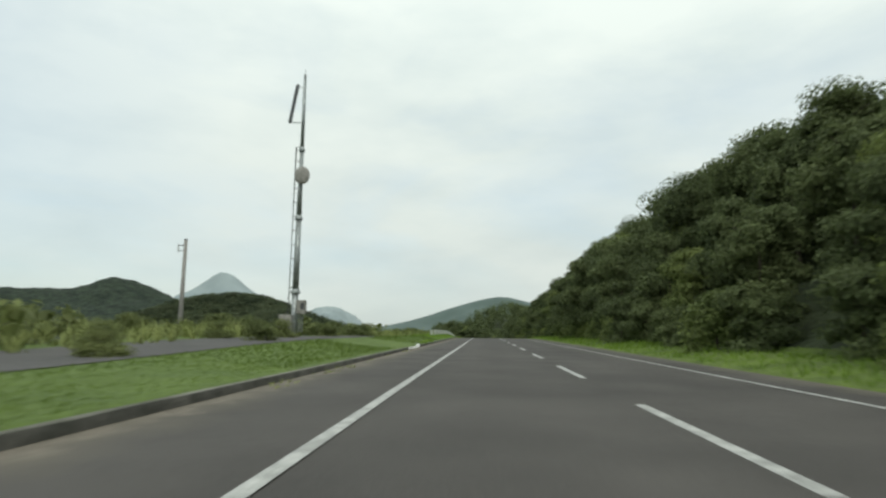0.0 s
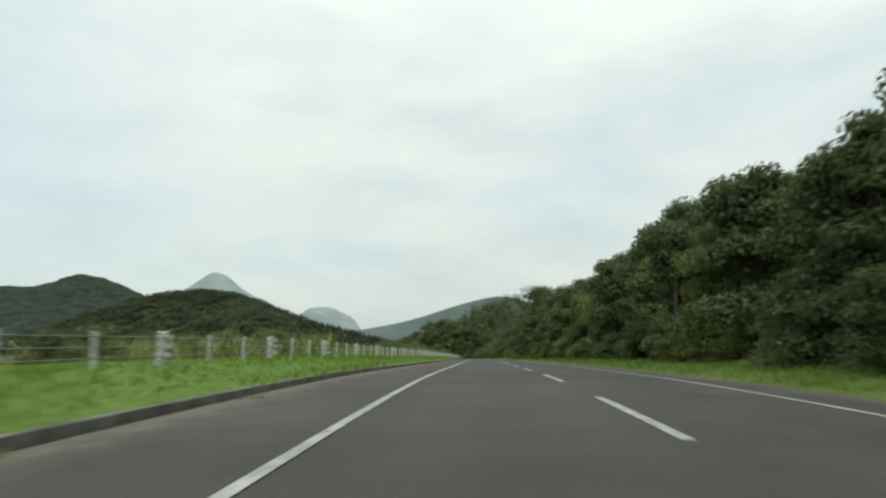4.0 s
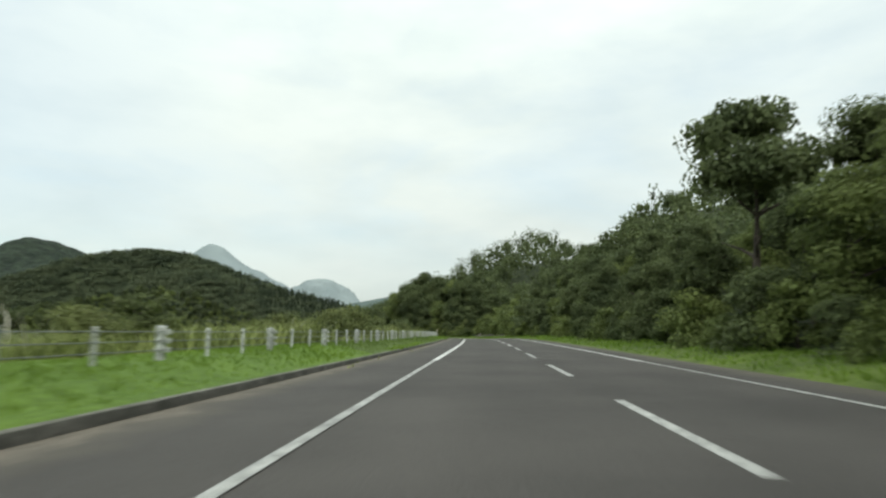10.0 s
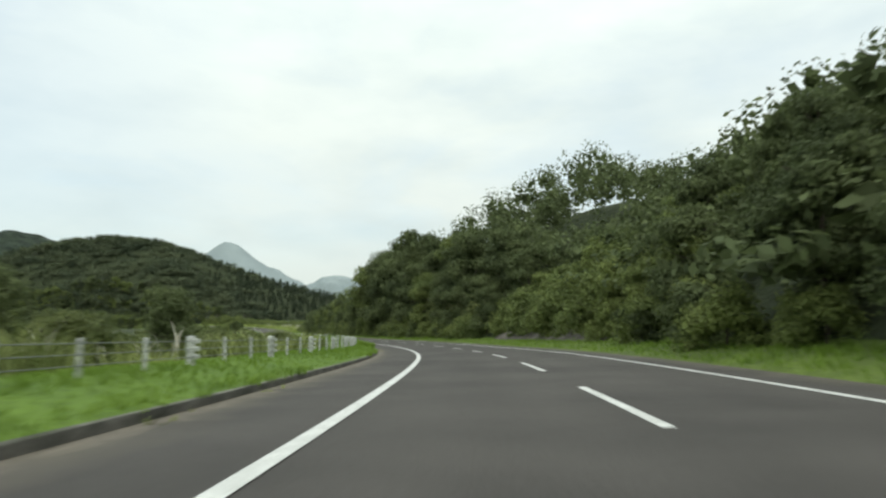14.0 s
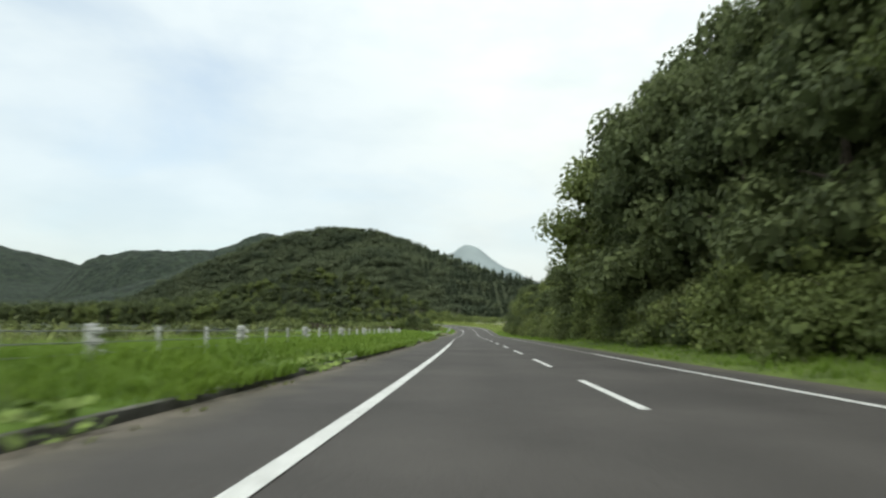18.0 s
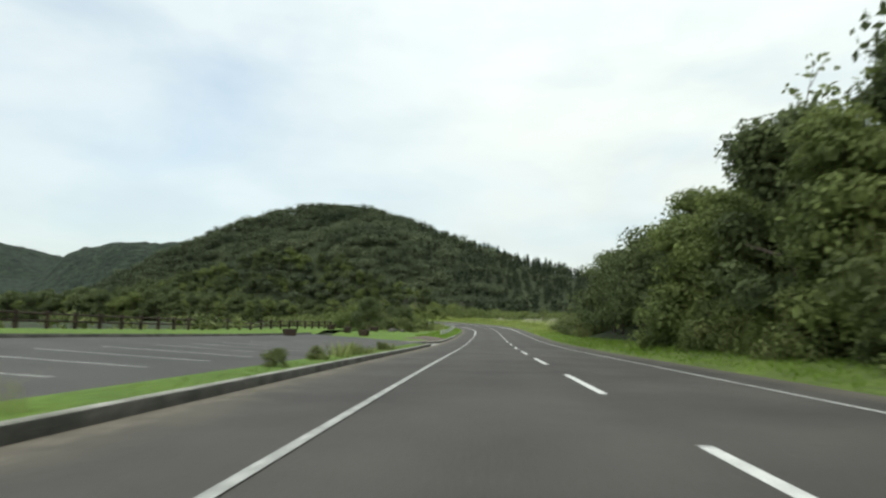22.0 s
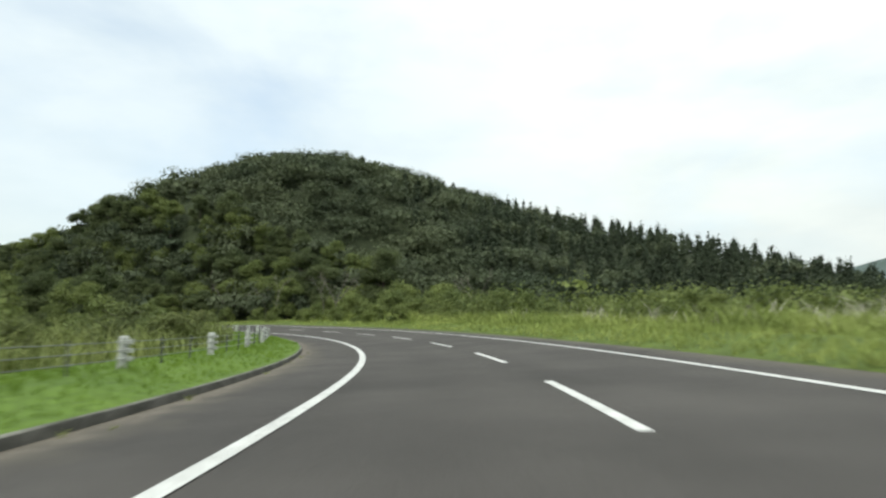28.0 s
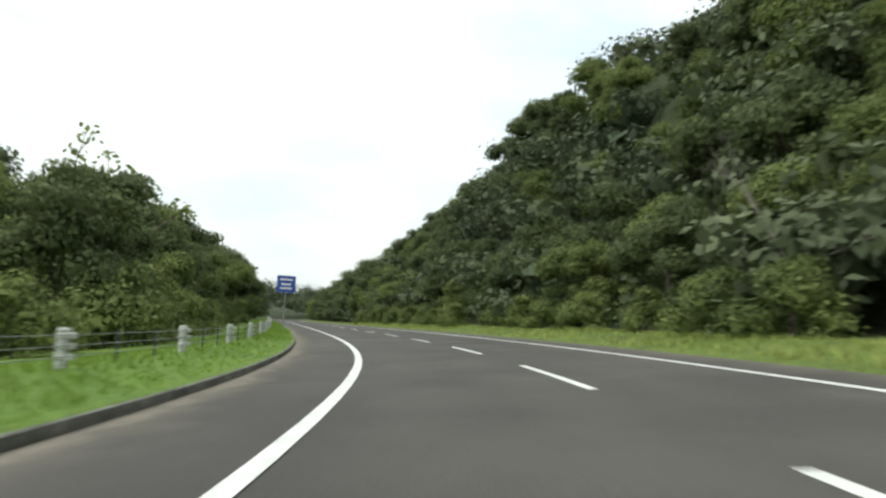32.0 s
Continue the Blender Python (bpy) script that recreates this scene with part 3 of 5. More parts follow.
def crown(rng, lobes, count, size):
    """A crown from rounded lobes (centre, radii): an inner mass and many leaf sprays round it. Vertices and four-cornered faces."""
    vs, fs, k = [], [], 0
    total = sum(r[0] * r[1] for _, r in lobes)
    for c, r in lobes:
        c, r = np.array(c), np.array(r)
        n = max(6, int(count * r[0] * r[1] / total))
        d = rng.normal(0, 1, (n // 5 + 3, 3))
        d /= np.linalg.norm(d, axis=1)[:, None]
        v, f = cards(rng, c + d * r * rng.uniform(0.1, 0.62, len(d))[:, None], d / r, size * 1.9, narrow=0.9)
        vs.append(v)
        fs.append(f + k)
        k += len(v)
        d = rng.normal(0, 1, (n, 3))
        d[:, 2] = np.where(d[:, 2] < -0.6, -d[:, 2], d[:, 2])
        d /= np.linalg.norm(d, axis=1)[:, None]
        p = c + d * r * rng.uniform(0.66, 1.18, n)[:, None]
        v, f = cards(rng, p, d / r, size, 0.5 / float(r.mean()))
        vs.append(v)
        fs.append(f + k)
        k += len(v)
    return np.concatenate(vs), np.concatenate(fs)


def mixed(name, verts, faces):
    """A mesh of four-cornered faces in which a doubled last corner makes a triangle."""
    faces = np.asarray(faces, np.int32)
    tri = faces[:, 2] == faces[:, 3]
    order = np.r_[faces[~tri].ravel(), faces[tri][:, :3].ravel()]
    totals = np.r_[np.full((~tri).sum(), 4), np.full(tri.sum(), 3)].astype(np.int32)
    me = bpy.data.meshes.new(name)
    me.vertices.add(len(verts))
    me.vertices.foreach_set("co", np.asarray(verts, np.float32).ravel())
    me.loops.add(len(order))
    me.loops.foreach_set("vertex_index", order.astype(np.int32))
    me.polygons.add(len(totals))
    me.polygons.foreach_set("loop_start", np.r_[0, np.cumsum(totals)[:-1]].astype(np.int32))
    me.polygons.foreach_set("loop_total", totals)
    me.update(calc_edges=True)
    return me


def trunk(rng, height, r, limbs, reach, base=(0, 0, 0), lean=0.06):
    """A tapered, bent trunk with limbs."""
    bm = bmesh.new()
    p = Vector(base) - Vector((0, 0, 0.4))
    steps = 4
    tops = []
    for k in range(steps):
        q = p + Vector((rng.normal(0, lean * height / steps), rng.normal(0, lean * height / steps), (height + 0.4) / steps))
        rod(bm, p, q, r * (1 - 0.2 * k), r * (1 - 0.2 * (k + 1)), 7, False)
        p = q
        tops.append(Vector(q))
    for k in range(limbs):
        a = rng.uniform(0, 6.283)
        start = tops[rng.integers(1, steps)]
        mid = start + Vector((math.cos(a), math.sin(a), 0.5)) * reach * 0.3
        end = mid + Vector((math.cos(a + 0.3), math.sin(a + 0.3), 0.4)) * reach * 0.3
        rod(bm, start, mid, r * 0.4, r * 0.25, 5, False)
        rod(bm, mid, end, r * 0.25, r * 0.08, 5, False)
    return bm


def lobed(rng, n, wide, tall, bottom):
    """Lobes that fill an uneven crown of this half width and height over a bottom."""
    out = []
    for k in range(n):
        a, f = rng.uniform(0, 6.283), math.sqrt(rng.uniform(0, 1))
        h = rng.uniform(0, 1)
        taper = math.sqrt(max(0.08, 1 - (h * 0.95) ** 2.2))
        c = (math.cos(a) * wide * 0.72 * f * taper, math.sin(a) * wide * 0.72 * f * taper, bottom + tall * (0.12 + 0.76 * h))
        q = wide * rng.uniform(0.24, 0.44)
        out.append((c, (q, q * rng.uniform(0.85, 1.15), q * rng.uniform(0.6, 0.85))))
    return out


def tree_kind(seed, name, label, category, height, wide, bottom, count, size, leaf, lobes=11, limbs=5):
    """Builds one tree at the origin: trunk and crown."""
    rng = np.random.default_rng(seed)
    top = thing(name, label, category)
    part("trunk", trunk(rng, height * 0.7, 0.045 * height * 0.55, limbs, wide * 0.8), M["bark"], top)
    v, f = crown(rng, lobed(rng, lobes, wide, height - bottom, bottom), count, size)
    part("crown", mixed("crown", v, f), M[leaf], top)
    return top


def plant(kind, s, u, scale, turn, sink=0.1, h=None):
    x, y, _ = spot(s, u)
    z = float(land([x], [y])[0][0]) if h is None else spot(s, u, h).z
    return stand(kind, (x, y, z - sink), scale, turn)


def stand(kind, place, scale, turn, tall=1.0):
    m = Matrix.Translation(place) @ Matrix.Rotation(turn, 4, "Z")
    ob = copy_thing(kind, m)
    ob.scale = (scale, scale, scale * tall)
    return ob


def drop_kind(kind):
    for o in (*kind.children_recursive, kind):
        bpy.data.objects.remove(o)


rng = np.random.default_rng(7)
TREES = [tree_kind(11 + k, "broadleaf_tree", "dark green evergreen broadleaf tree on the roadside bank", "tree", 9.0, 3.4, 0.2, 9000, 0.24, "leaf", 24) for k in range(5)]
LIGHT = [tree_kind(31 + k, "young_broadleaf_tree", "mid-green leafy tree on the roadside slope", "tree", 7.5, 3.0, 0.2, 8500, 0.2, "leaf_light", 22) for k in range(3)]
SHRUBS = [tree_kind(51 + k, "shrub", "olive-green leafy shrub at the roadside", "shrub", 2.0, 2.0, -0.5, 3600, 0.13, "leaf_olive", 24, 2) for k in range(3)]
GREEN = [tree_kind(56 + k, "green_bush", "fresh green bush at the foot of the bank", "bush", 2.4, 1.7, -0.4, 3000, 0.14, "leaf_light", 20, 2) for k in range(2)]
SCRUB = [tree_kind(61 + k, "undergrowth_bush", "dark green bush at the foot of the trees", "bush", 2.6, 1.7, -0.4, 3000, 0.15, "leaf", 20, 2) for k in range(2)]


def woods_right():
    """Trees one by one on the bank beside the road."""
    for s in np.arange(-41, 432, 5.2):
        if 336 < s < 366:
            for u in (10.9, 11.8, 13.2, 15.0, 17.0, 19.0):
                for _ in range(2):
                    plant(GREEN[rng.integers(2)], s + rng.uniform(-2.6, 2.6), u, rng.uniform(0.7, 1.0) if u < 11.5 else rng.uniform(1.1, 2.0), rng.uniform(0, 6.28))
            continue
        for u, low, high, jit in ((11.4, 0.72, 0.98, 0.8), (15.8, 0.85, 1.2, 1.2)):
            kind = TREES[rng.integers(5)] if rng.random() < 0.74 else LIGHT[rng.integers(3)]
            if s > 446 and rng.random() < 0.7:
                kind = LIGHT[rng.integers(3)]
            ds, du = rng.normal(0, 1.2), rng.normal(0, jit * 0.6)
            big = rng.uniform(low, high) * float(stature(s))
            plant(kind, s + ds, u + du + 2.4 * max(0.0, float(stature(s)) - 1.15), big, rng.uniform(0, 6.28))
        for _ in range(2):
            plant((SCRUB + GREEN)[rng.integers(4)], s + rng.uniform(0, 5), 10.0 + rng.normal(0, 0.4), rng.uniform(0.6, 1.15), rng.uniform(0, 6.28))
    for s in np.arange(372, 508, 2.4):
        plant(GREEN[rng.integers(2)], s + rng.uniform(-1, 1), 10.2 + rng.normal(0, 0.35), rng.uniform(0.8, 1.5), rng.uniform(0, 6.28))
        plant(SHRUBS[rng.integers(3)], s + rng.uniform(-1, 1), 12.6 + rng.normal(0, 0.6), rng.uniform(1.2, 1.9), rng.uniform(0, 6.28))
    for s in np.arange(436, 506, 4.6):
        for u in (10.8, 14.2):
            kind = LIGHT[rng.integers(3)] if rng.random() < 0.75 else TREES[rng.integers(5)]
            plant(kind, s + rng.normal(0, 1), u + rng.normal(0, 0.5), rng.uniform(0.8, 1.05) * float(stature(s)), rng.uniform(0, 6.28))
        plant(SHRUBS[rng.integers(3)], s + rng.uniform(0, 4), 9.6 + rng.normal(0, 0.3), rng.uniform(0.7, 1.1), rng.uniform(0, 6.28))


woods_right()


def forest(name, label, places, leaf, count, size, conifer=False):
    """Many far tree crowns joined into one mass. places: x, y, z of the foot, height, half width."""
    gen = np.random.default_rng(len(places))
    vs, fs, k = [], [], 0
    for x, y, z, h, w in places:
        if conifer:
            lobes = [((0, 0, h * q), (w * (1.25 - q) * 0.8, w * (1.25 - q) * 0.8, h * 0.2)) for q in (0.3, 0.5, 0.68, 0.8)]
        else:
            lobes = [((gen.normal(0, w * 0.42), gen.normal(0, w * 0.42), h * gen.uniform(0.3, 0.8)), (w * gen.uniform(0.5, 0.9),) * 2 + (h * gen.uniform(0.2, 0.32),)) for _ in range(4)]
        v, f = crown(gen, lobes, max(40, int(count * (w / 3) ** 1.5)), size)
        vs.append(v + (x, y, z))
        fs.append(f + k)
        k += len(v)
    ob = part(name, mixed(name, np.concatenate(vs), np.concatenate(fs)), M[leaf])
    return tagged(ob, label, "woods", kind="stuff")


def ridge_woods():
    places = []
    for s in np.arange(-50, 552, 4.6):
        for u in (12.5, 15, 17.8, 20.5, 25, 30, 36, 43, 51):
            if ridge(s) < 0.15:
                continue
            p = spot(s + rng.normal(0, 1.5), u + rng.normal(0, 1.3))
            places.append((p.x, p.y, p.z, 0, 0))
    places = np.array(places)
    z, s, u = land(places[:, 0], places[:, 1])
    steep = (s > 284) & (s < 352) & (u > 11.6)
    keep = (u > 18) | steep
    tall = rng.uniform(5.5, 9.0, len(z)) * np.clip(stature(s), 0.6, 1.8) * np.where(u > 18, 1.0, 0.62)
    out = np.c_[places[:, 0], places[:, 1], z - 0.3, tall, 2.0 + 2.2 * rng.random(len(z)) ** 1.4][keep]
    forest("hillside_woods", "dense dark green evergreen woods on the ridge", out, "leaf", 260, 0.48)


ridge_woods()


def mound_woods():
    """The wood that covers the cone-shaped hill, with conifers on its far shoulder."""
    out, spiky = [], []
    for gx in np.arange(-470, 60, 4.7):
        for gy in np.arange(600, 850, 4.7):
            x, y = gx + rng.uniform(-2.7, 2.7), gy + rng.uniform(-2.7, 2.7)
            out.append((x, y))
    out = np.array(out)
    z, s, u = land(out[:, 0], out[:, 1])
    m = mound(out[:, 0], out[:, 1])
    far = np.hypot(out[:, 0] - PEAK[0], out[:, 1] - PEAK[1])
    facing = (out[:, 1] - PEAK[1]) < 45
    keep = (np.abs(u) > np.where(s > 700, 12, 24)) & (m > 2.0) & facing & (far < 240) & (u > 0) & ~((s < 668) & (u < 55))
    east = (out[:, 0] - PEAK[0]) * math.cos(0.35) + (out[:, 1] - PEAK[1]) * math.sin(0.35)
    cone = keep & (east > 70 + rng.normal(0, 18, len(out))) & (rng.random(len(out)) < 0.9) & (u > 48)
    leafy = keep & ~cone
    tall = rng.uniform(4.5, 7.5, len(out))
    rows = np.c_[out, z - 1.1, tall, 2.7 + 3.2 * rng.random(len(out)) ** 1.6]
    forest("hill_woods", "dense dark green woods covering the cone-shaped hill", rows[leafy], "leaf_far", 215, 0.56)
    rows[:, 3] = rng.uniform(6.0, 9.0, len(rows))
    rows[:, 4] = rng.uniform(1.6, 2.4, len(rows))
    forest("hill_conifers", "dark conifers along the shoulder of the hill", rows[cone], "leaf_conifer", 260, 0.5, conifer=True)


mound_woods()


# ---- far hills ----
def far_hill(name, label, cx, cy, wx, wy, h, mat, turn=0.0, power=1.3, rough=0.06, n=56, base=-16.0, canopy=0.0):
    xs = np.linspace(-1, 1, n)
    xx, yy = np.meshgrid(xs, xs)
    d = np.hypot(xx, yy)
    z = h * np.exp(-(d * 1.9) ** power)
    edge = h * math.exp(-1.9 ** power)
    bump = np.array([noise.fractal((x * 3 + cx * 0.01, y * 3, 0.7), 0.9, 2.1, 5) for x, y in zip(xx.ravel(), yy.ravel())]).reshape(xx.shape)
    z = np.maximum(z - edge, 0) * h / (h - edge) * (1 + rough * 3 * bump * np.clip(d * 3, 0.25, 1)) - 3 * (z <= edge)
    if canopy:
        tops = np.array([noise.noise((x * wx * 0.085, y * wy * 0.085, 2.3)) + 0.6 * noise.noise((x * wx * 0.19, y * wy * 0.19, 5.1)) for x, y in zip(xx.ravel(), yy.ravel())]).reshape(xx.shape)
        z = z + canopy * tops * (z > 2)
    c, q = math.cos(turn), math.sin(turn)
    px, py = cx + xx * wx * c - yy * wy * q, cy + xx * wx * q + yy * wy * c
    i, j = np.meshgrid(np.arange(n - 1), np.arange(n - 1), indexing="ij")
    a = (i * n + j).ravel()
    me = fill(name, np.c_[px.ravel(), py.ravel(), z.ravel() + base], np.c_[a, a + 1, a + n + 1, a + n])
    return strip(name, me, mat, label, "hill")


far_hill("backdrop_hill", "dark wooded hill in the middle distance", -705, 1430, 560, 430, 112, M["far_green"], 0.3, 1.5, n=130, canopy=3.2)
far_hill("backdrop_hill", "dark wooded peak in the middle distance", -565, 1100, 420, 300, 118, M["far_green"], 0.2, 1.4, n=130, canopy=3.2)
far_hill("backdrop_hill", "dark wooded level shoulder in the middle distance", -735, 1100, 390, 240, 97, M["far_green"], 0.0, 5.0, 0.03, n=130, canopy=3.2)
far_hill("backdrop_hill", "dark wooded hill in the middle distance", -1480, 1190, 760, 560, 176, M["far_green"], 0.4, 1.5, n=130, canopy=3.2)
# blue-grey here is distance haze painted as surface colour
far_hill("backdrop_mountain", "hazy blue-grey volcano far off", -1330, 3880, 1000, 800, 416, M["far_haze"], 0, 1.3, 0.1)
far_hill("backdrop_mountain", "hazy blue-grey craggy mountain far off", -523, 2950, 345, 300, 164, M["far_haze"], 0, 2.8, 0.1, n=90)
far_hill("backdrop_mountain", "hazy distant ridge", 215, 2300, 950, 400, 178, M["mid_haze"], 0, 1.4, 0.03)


# ---- the end of the drive: trees round the bend ----
def bend_woods():
    for s in np.arange(668, 955, 5.0):
        for u, low, high in ((11.5, 0.55, 0.8), (15.5, 0.8, 1.05), (20.5, 0.9, 1.2), (26, 0.9, 1.25)):
            if s < 692 or (s < 717 and u < 13) or (s < 702 and u < 22):
                continue
            k = float(np.interp(s, [737, 738, 760, 800, 830], [1.0, 0.85, 0.95, 1.1, 1.45]))
            low, high = low * k, high * k
            kind = TREES[rng.integers(5)] if rng.random() < 0.55 else LIGHT[rng.integers(3)]
            plant(kind, s + rng.normal(0, 1.2), u + rng.normal(0, 0.8), rng.uniform(low, high), rng.uniform(0, 6.28))
        if s < 800:
            plant(GREEN[rng.integers(2)], s + rng.uniform(0, 4), 9.8 + rng.normal(0, 0.4), rng.uniform(0.7, 1.1), rng.uniform(0, 6.28))
    # inside of the bend
    for s in np.arange(676, 955, 6.0):
        for u, low, high in ((-13, 0.6, 0.85), (-17.5, 0.9, 1.15), (-24, 0.85, 1.05), (-32, 0.8, 1.0)):
            if s < 712 and (u > -15 or u < -20):
                continue
            low, high = (low * 1.55, high * 1.55) if s > 770 else (low * 1.35, high * 1.35) if s > 736 else (low * 1.1, high * 1.1) if s > 712 else (low * 0.8, high * 0.8)
            kind = LIGHT[rng.integers(3)] if rng.random() < 0.45 else TREES[rng.integers(5)]
            plant(kind, s + rng.normal(0, 1.5), u + rng.normal(0, 1), rng.uniform(low, high), rng.uniform(0, 6.28))
        if s < 800:
            plant(GREEN[rng.integers(2)], s, -10.5 + rng.normal(0, 0.8), rng.uniform(0.9, 1.5), rng.uniform(0, 6.28))
        else:
            plant(TREES[rng.integers(5)], s, -9.2 + rng.normal(0, 0.4), rng.uniform(0.75, 1.0), rng.uniform(0, 6.28))


bend_woods()


def end_woods():
    """Woods round the far end of the road."""
    gen = np.random.default_rng(5)
    out = []
    for s, u in zip(gen.uniform(962, 1040, 260), gen.uniform(-110, 110, 260)):
        x, y, z, a = (float(v) for v in along(S_MAX))
        d = s - S_MAX
        out.append((x - math.sin(a) * d + u * math.cos(a), y + math.cos(a) * d + u * math.sin(a), z - 0.5 + 0.06 * d, gen.uniform(9, 15), gen.uniform(3.0, 5.0)))
    forest("far_woods", "dark green woods beyond the far end of the road", np.array(out), "leaf_far", 170, 0.6)


end_woods()


def sparse_tree(seed, height, name, label, leafy=True):
    """A thin tree whose bare twigs carry few leaf sprays."""
    g = np.random.default_rng(seed)
    top = thing(name, label, "tree")
    bm = bmesh.new()
    tips = []

    def grow(p, d, length, r, depth):
        q = p + d * length
        rod(bm, p, q, r, r * 0.68, 5, False)
        if depth == 0:
            tips.append(q)
            return
        for k in range(g.integers(2, 4)):
            e = (d + Vector(g.normal(0, 0.42 if leafy else 0.3, 3)) + Vector((0, 0, 0.12))).normalized()
            grow(q, e, length * g.uniform(0.6, 0.82), r * 0.62, depth - 1)

    grow(Vector((0, 0, -0.3)), Vector((0.05, 0.02, 1)).normalized(), height * 0.36, height * (0.014 if leafy else 0.009), 4)
    part("trunk", bm, M["bark"] if leafy else M["dead_wood"], top, "" if leafy else "pale bare dead wood")
    if leafy:
        t = np.array([v[:] for v in tips])
        pts = np.repeat(t, 9, 0) + g.normal(0, height * 0.028, (len(t) * 9, 3))
        v, f = cards(g, pts, np.tile((0, 0, 1.0), (len(pts), 1)), height * 0.042, 0.8)
        part("crown", fill("crown", v, f), M["leaf_light"], top)
    return top


THIN = [sparse_tree(3 + k, 7.0, "thin_tree", "slender tree with sparse feathery foliage above the bushes") for k in range(2)]
DEAD = [sparse_tree(13 + k, 9.0, "dead_tree", "bare pale dead tree at the wood's edge", False) for k in range(2)]
for s, u, k in ((452, 15.5, 1.1), (463, 14.5, 1.15), (474, 15, 1.1), (484, 14, 1.2), (493, 14, 1.15), (500, 14.8, 1.3), (507, 13.2, 1.2), (551, 15.5, 0.85), (560, 15.5, 0.8), (576, 13.5, 0.72), (616, 15, 0.55), (738, -16.5, 1.75), (2, 17, 1.25), (16, 18, 1.2)):
    plant(THIN[int(s) % 2], s, u, k, s * 1.3)
for s, u, k in ((688, 12.2, 0.8), (693, 13.4, 0.75), (701, 11.2, 0.82), (705, 12.4, 0.6), (713, 11.2, 0.75), (674, 22, 0.75)):
    plant(DEAD[int(s) % 2], s, u, k, s * 0.7)
ROUND = [tree_kind(71 + k, "round_tree", "rounded dense dark green tree beside the road", "tree", 6.5, 3.4, 0.2, 7500, 0.19, "leaf", 26, 4) for k in range(2)]
for s, u, k in ((513, 12.4, 1.15), (518, 11.6, 1.15), (523, 12.0, 1.1), (528.5, 11.4, 1.12), (534, 11.8, 1.2), (539, 13.4, 0.95), (530, 16, 1.1), (520, 16.5, 1.2), (545, 12.6, 0.72), (549, 14.2, 0.85), (553, 12.6, 0.62), (558, 13.8, 0.8), (563, 12.6, 0.62), (567, 14.8, 0.7), (572, 13.6, 0.55), (552, -14.5, 0.66), (571, -12.5, 0.6), (576, -15, 0.6), (583, -13.5, 0.42), (566, -17, 0.55), (211, -8.4, 0.45), (309, -10.5, 0.48), (314, -12.5, 0.5), (320, -10.2, 0.42), (302, -14, 0.45), (600, 27, 0.5), (614, 30, 0.55)):
    plant(ROUND[int(s) % 2], s, u, k, s * 0.9)


TALL = tree_kind(81, "tall_tree", "tall round-crowned dark evergreen tree standing out of the roadside woods", "tree", 15.0, 5.8, 1.0, 18000, 0.27, "leaf", 42, 9)
HIGH = tree_kind(82, "overhanging_tree", "tree with a raised crown and bare lower branches over the verge", "tree", 10.0, 3.8, 5.6, 6000, 0.27, "leaf", 16, 9)
plant(TALL, 204, 12.6, 0.95, 0.4)
plant(TALL, 227, 13.8, 0.52, 2.4)
for x, y, k in ((-196, 636, 0.5), (-207, 640, 0.6)):
    stand(TALL, (x, y, float(land([x], [y])[0][0]) - 0.2), k, x * 0.7)
plant(HIGH, 238, 11.8, 1.0, 1.0)
for s, u, k in ((22, 17.5, 0.62), (30, 17, 0.68), (37, 15.4, 0.68), (44, 16, 0.66), (51, 15.5, 0.6), (235, 15.5, 0.55), (398, 16.5, 0.66), (407, 15, 0.72), (416, 15, 0.92), (424, 14.5, 1.0), (431, 14.5, 1.1), (437, 14.3, 1.12)):
    plant(TALL, s, u, k, s)


# ---- scrub and grasses ----
def scrub_near():
    """Shrubs told apart along the barrier."""
    for s in np.arange(-8, 446, 4.4):
        plant(SHRUBS[rng.integers(3)], s + rng.normal(0, 1.2), -rng.uniform(9.0, 12.5), rng.uniform(0.65, 1.15) * np.interp(s, [0, 100, 150, 260, 330, 380, 446], [0.5, 0.55, 1.0, 1.1, 0.75, 0.45, 0.35]), rng.uniform(0, 6.28))
    for s in np.arange(560, 680, 6.0):
        plant(SHRUBS[rng.integers(3)], s + rng.normal(0, 1), -rng.uniform(9.2, 12), rng.uniform(0.5, 0.95), rng.uniform(0, 6.28))


def scrub_far():
    """Scrub farther off, as one mass for each stretch."""
    for name, label, s0, s1, u0, u1, n, low, high, leaf in (
            ("scrub_land", "olive-green scrub and bushes behind the barrier", -30, 446, -34, -11.5, 430, 1.0, 2.2, "leaf_olive"),
            ("scrub_land", "green scrub behind the car park fence", 450, 562, -40, -21, 110, 1.0, 2.2, "leaf_olive"),
            ("scrub_land", "green bushes behind the barrier in the bend", 560, 700, -34, -12, 150, 1.2, 2.8, "leaf_light"),
            ("scrub_land", "green bushes at the back of the field", 548, 640, 34, 62, 120, 1.2, 2.8, "leaf_light"),
            ("scrub_land", "green bushes between the field and the wooded hill", 640, 694, 17, 38, 170, 1.8, 4.0, "leaf_light")):
        s, u = rng.uniform(s0, s1, n), rng.uniform(u0, u1, n)
        p = np.array([spot(a, b)[:] for a, b in zip(s, u)])
        z = land(p[:, 0], p[:, 1])[0]
        h = rng.uniform(low, high, n)
        forest(name, label, np.c_[p[:, :2], z - 0.3, h, h * rng.uniform(0.6, 0.95, n)], leaf, 150, 0.28)


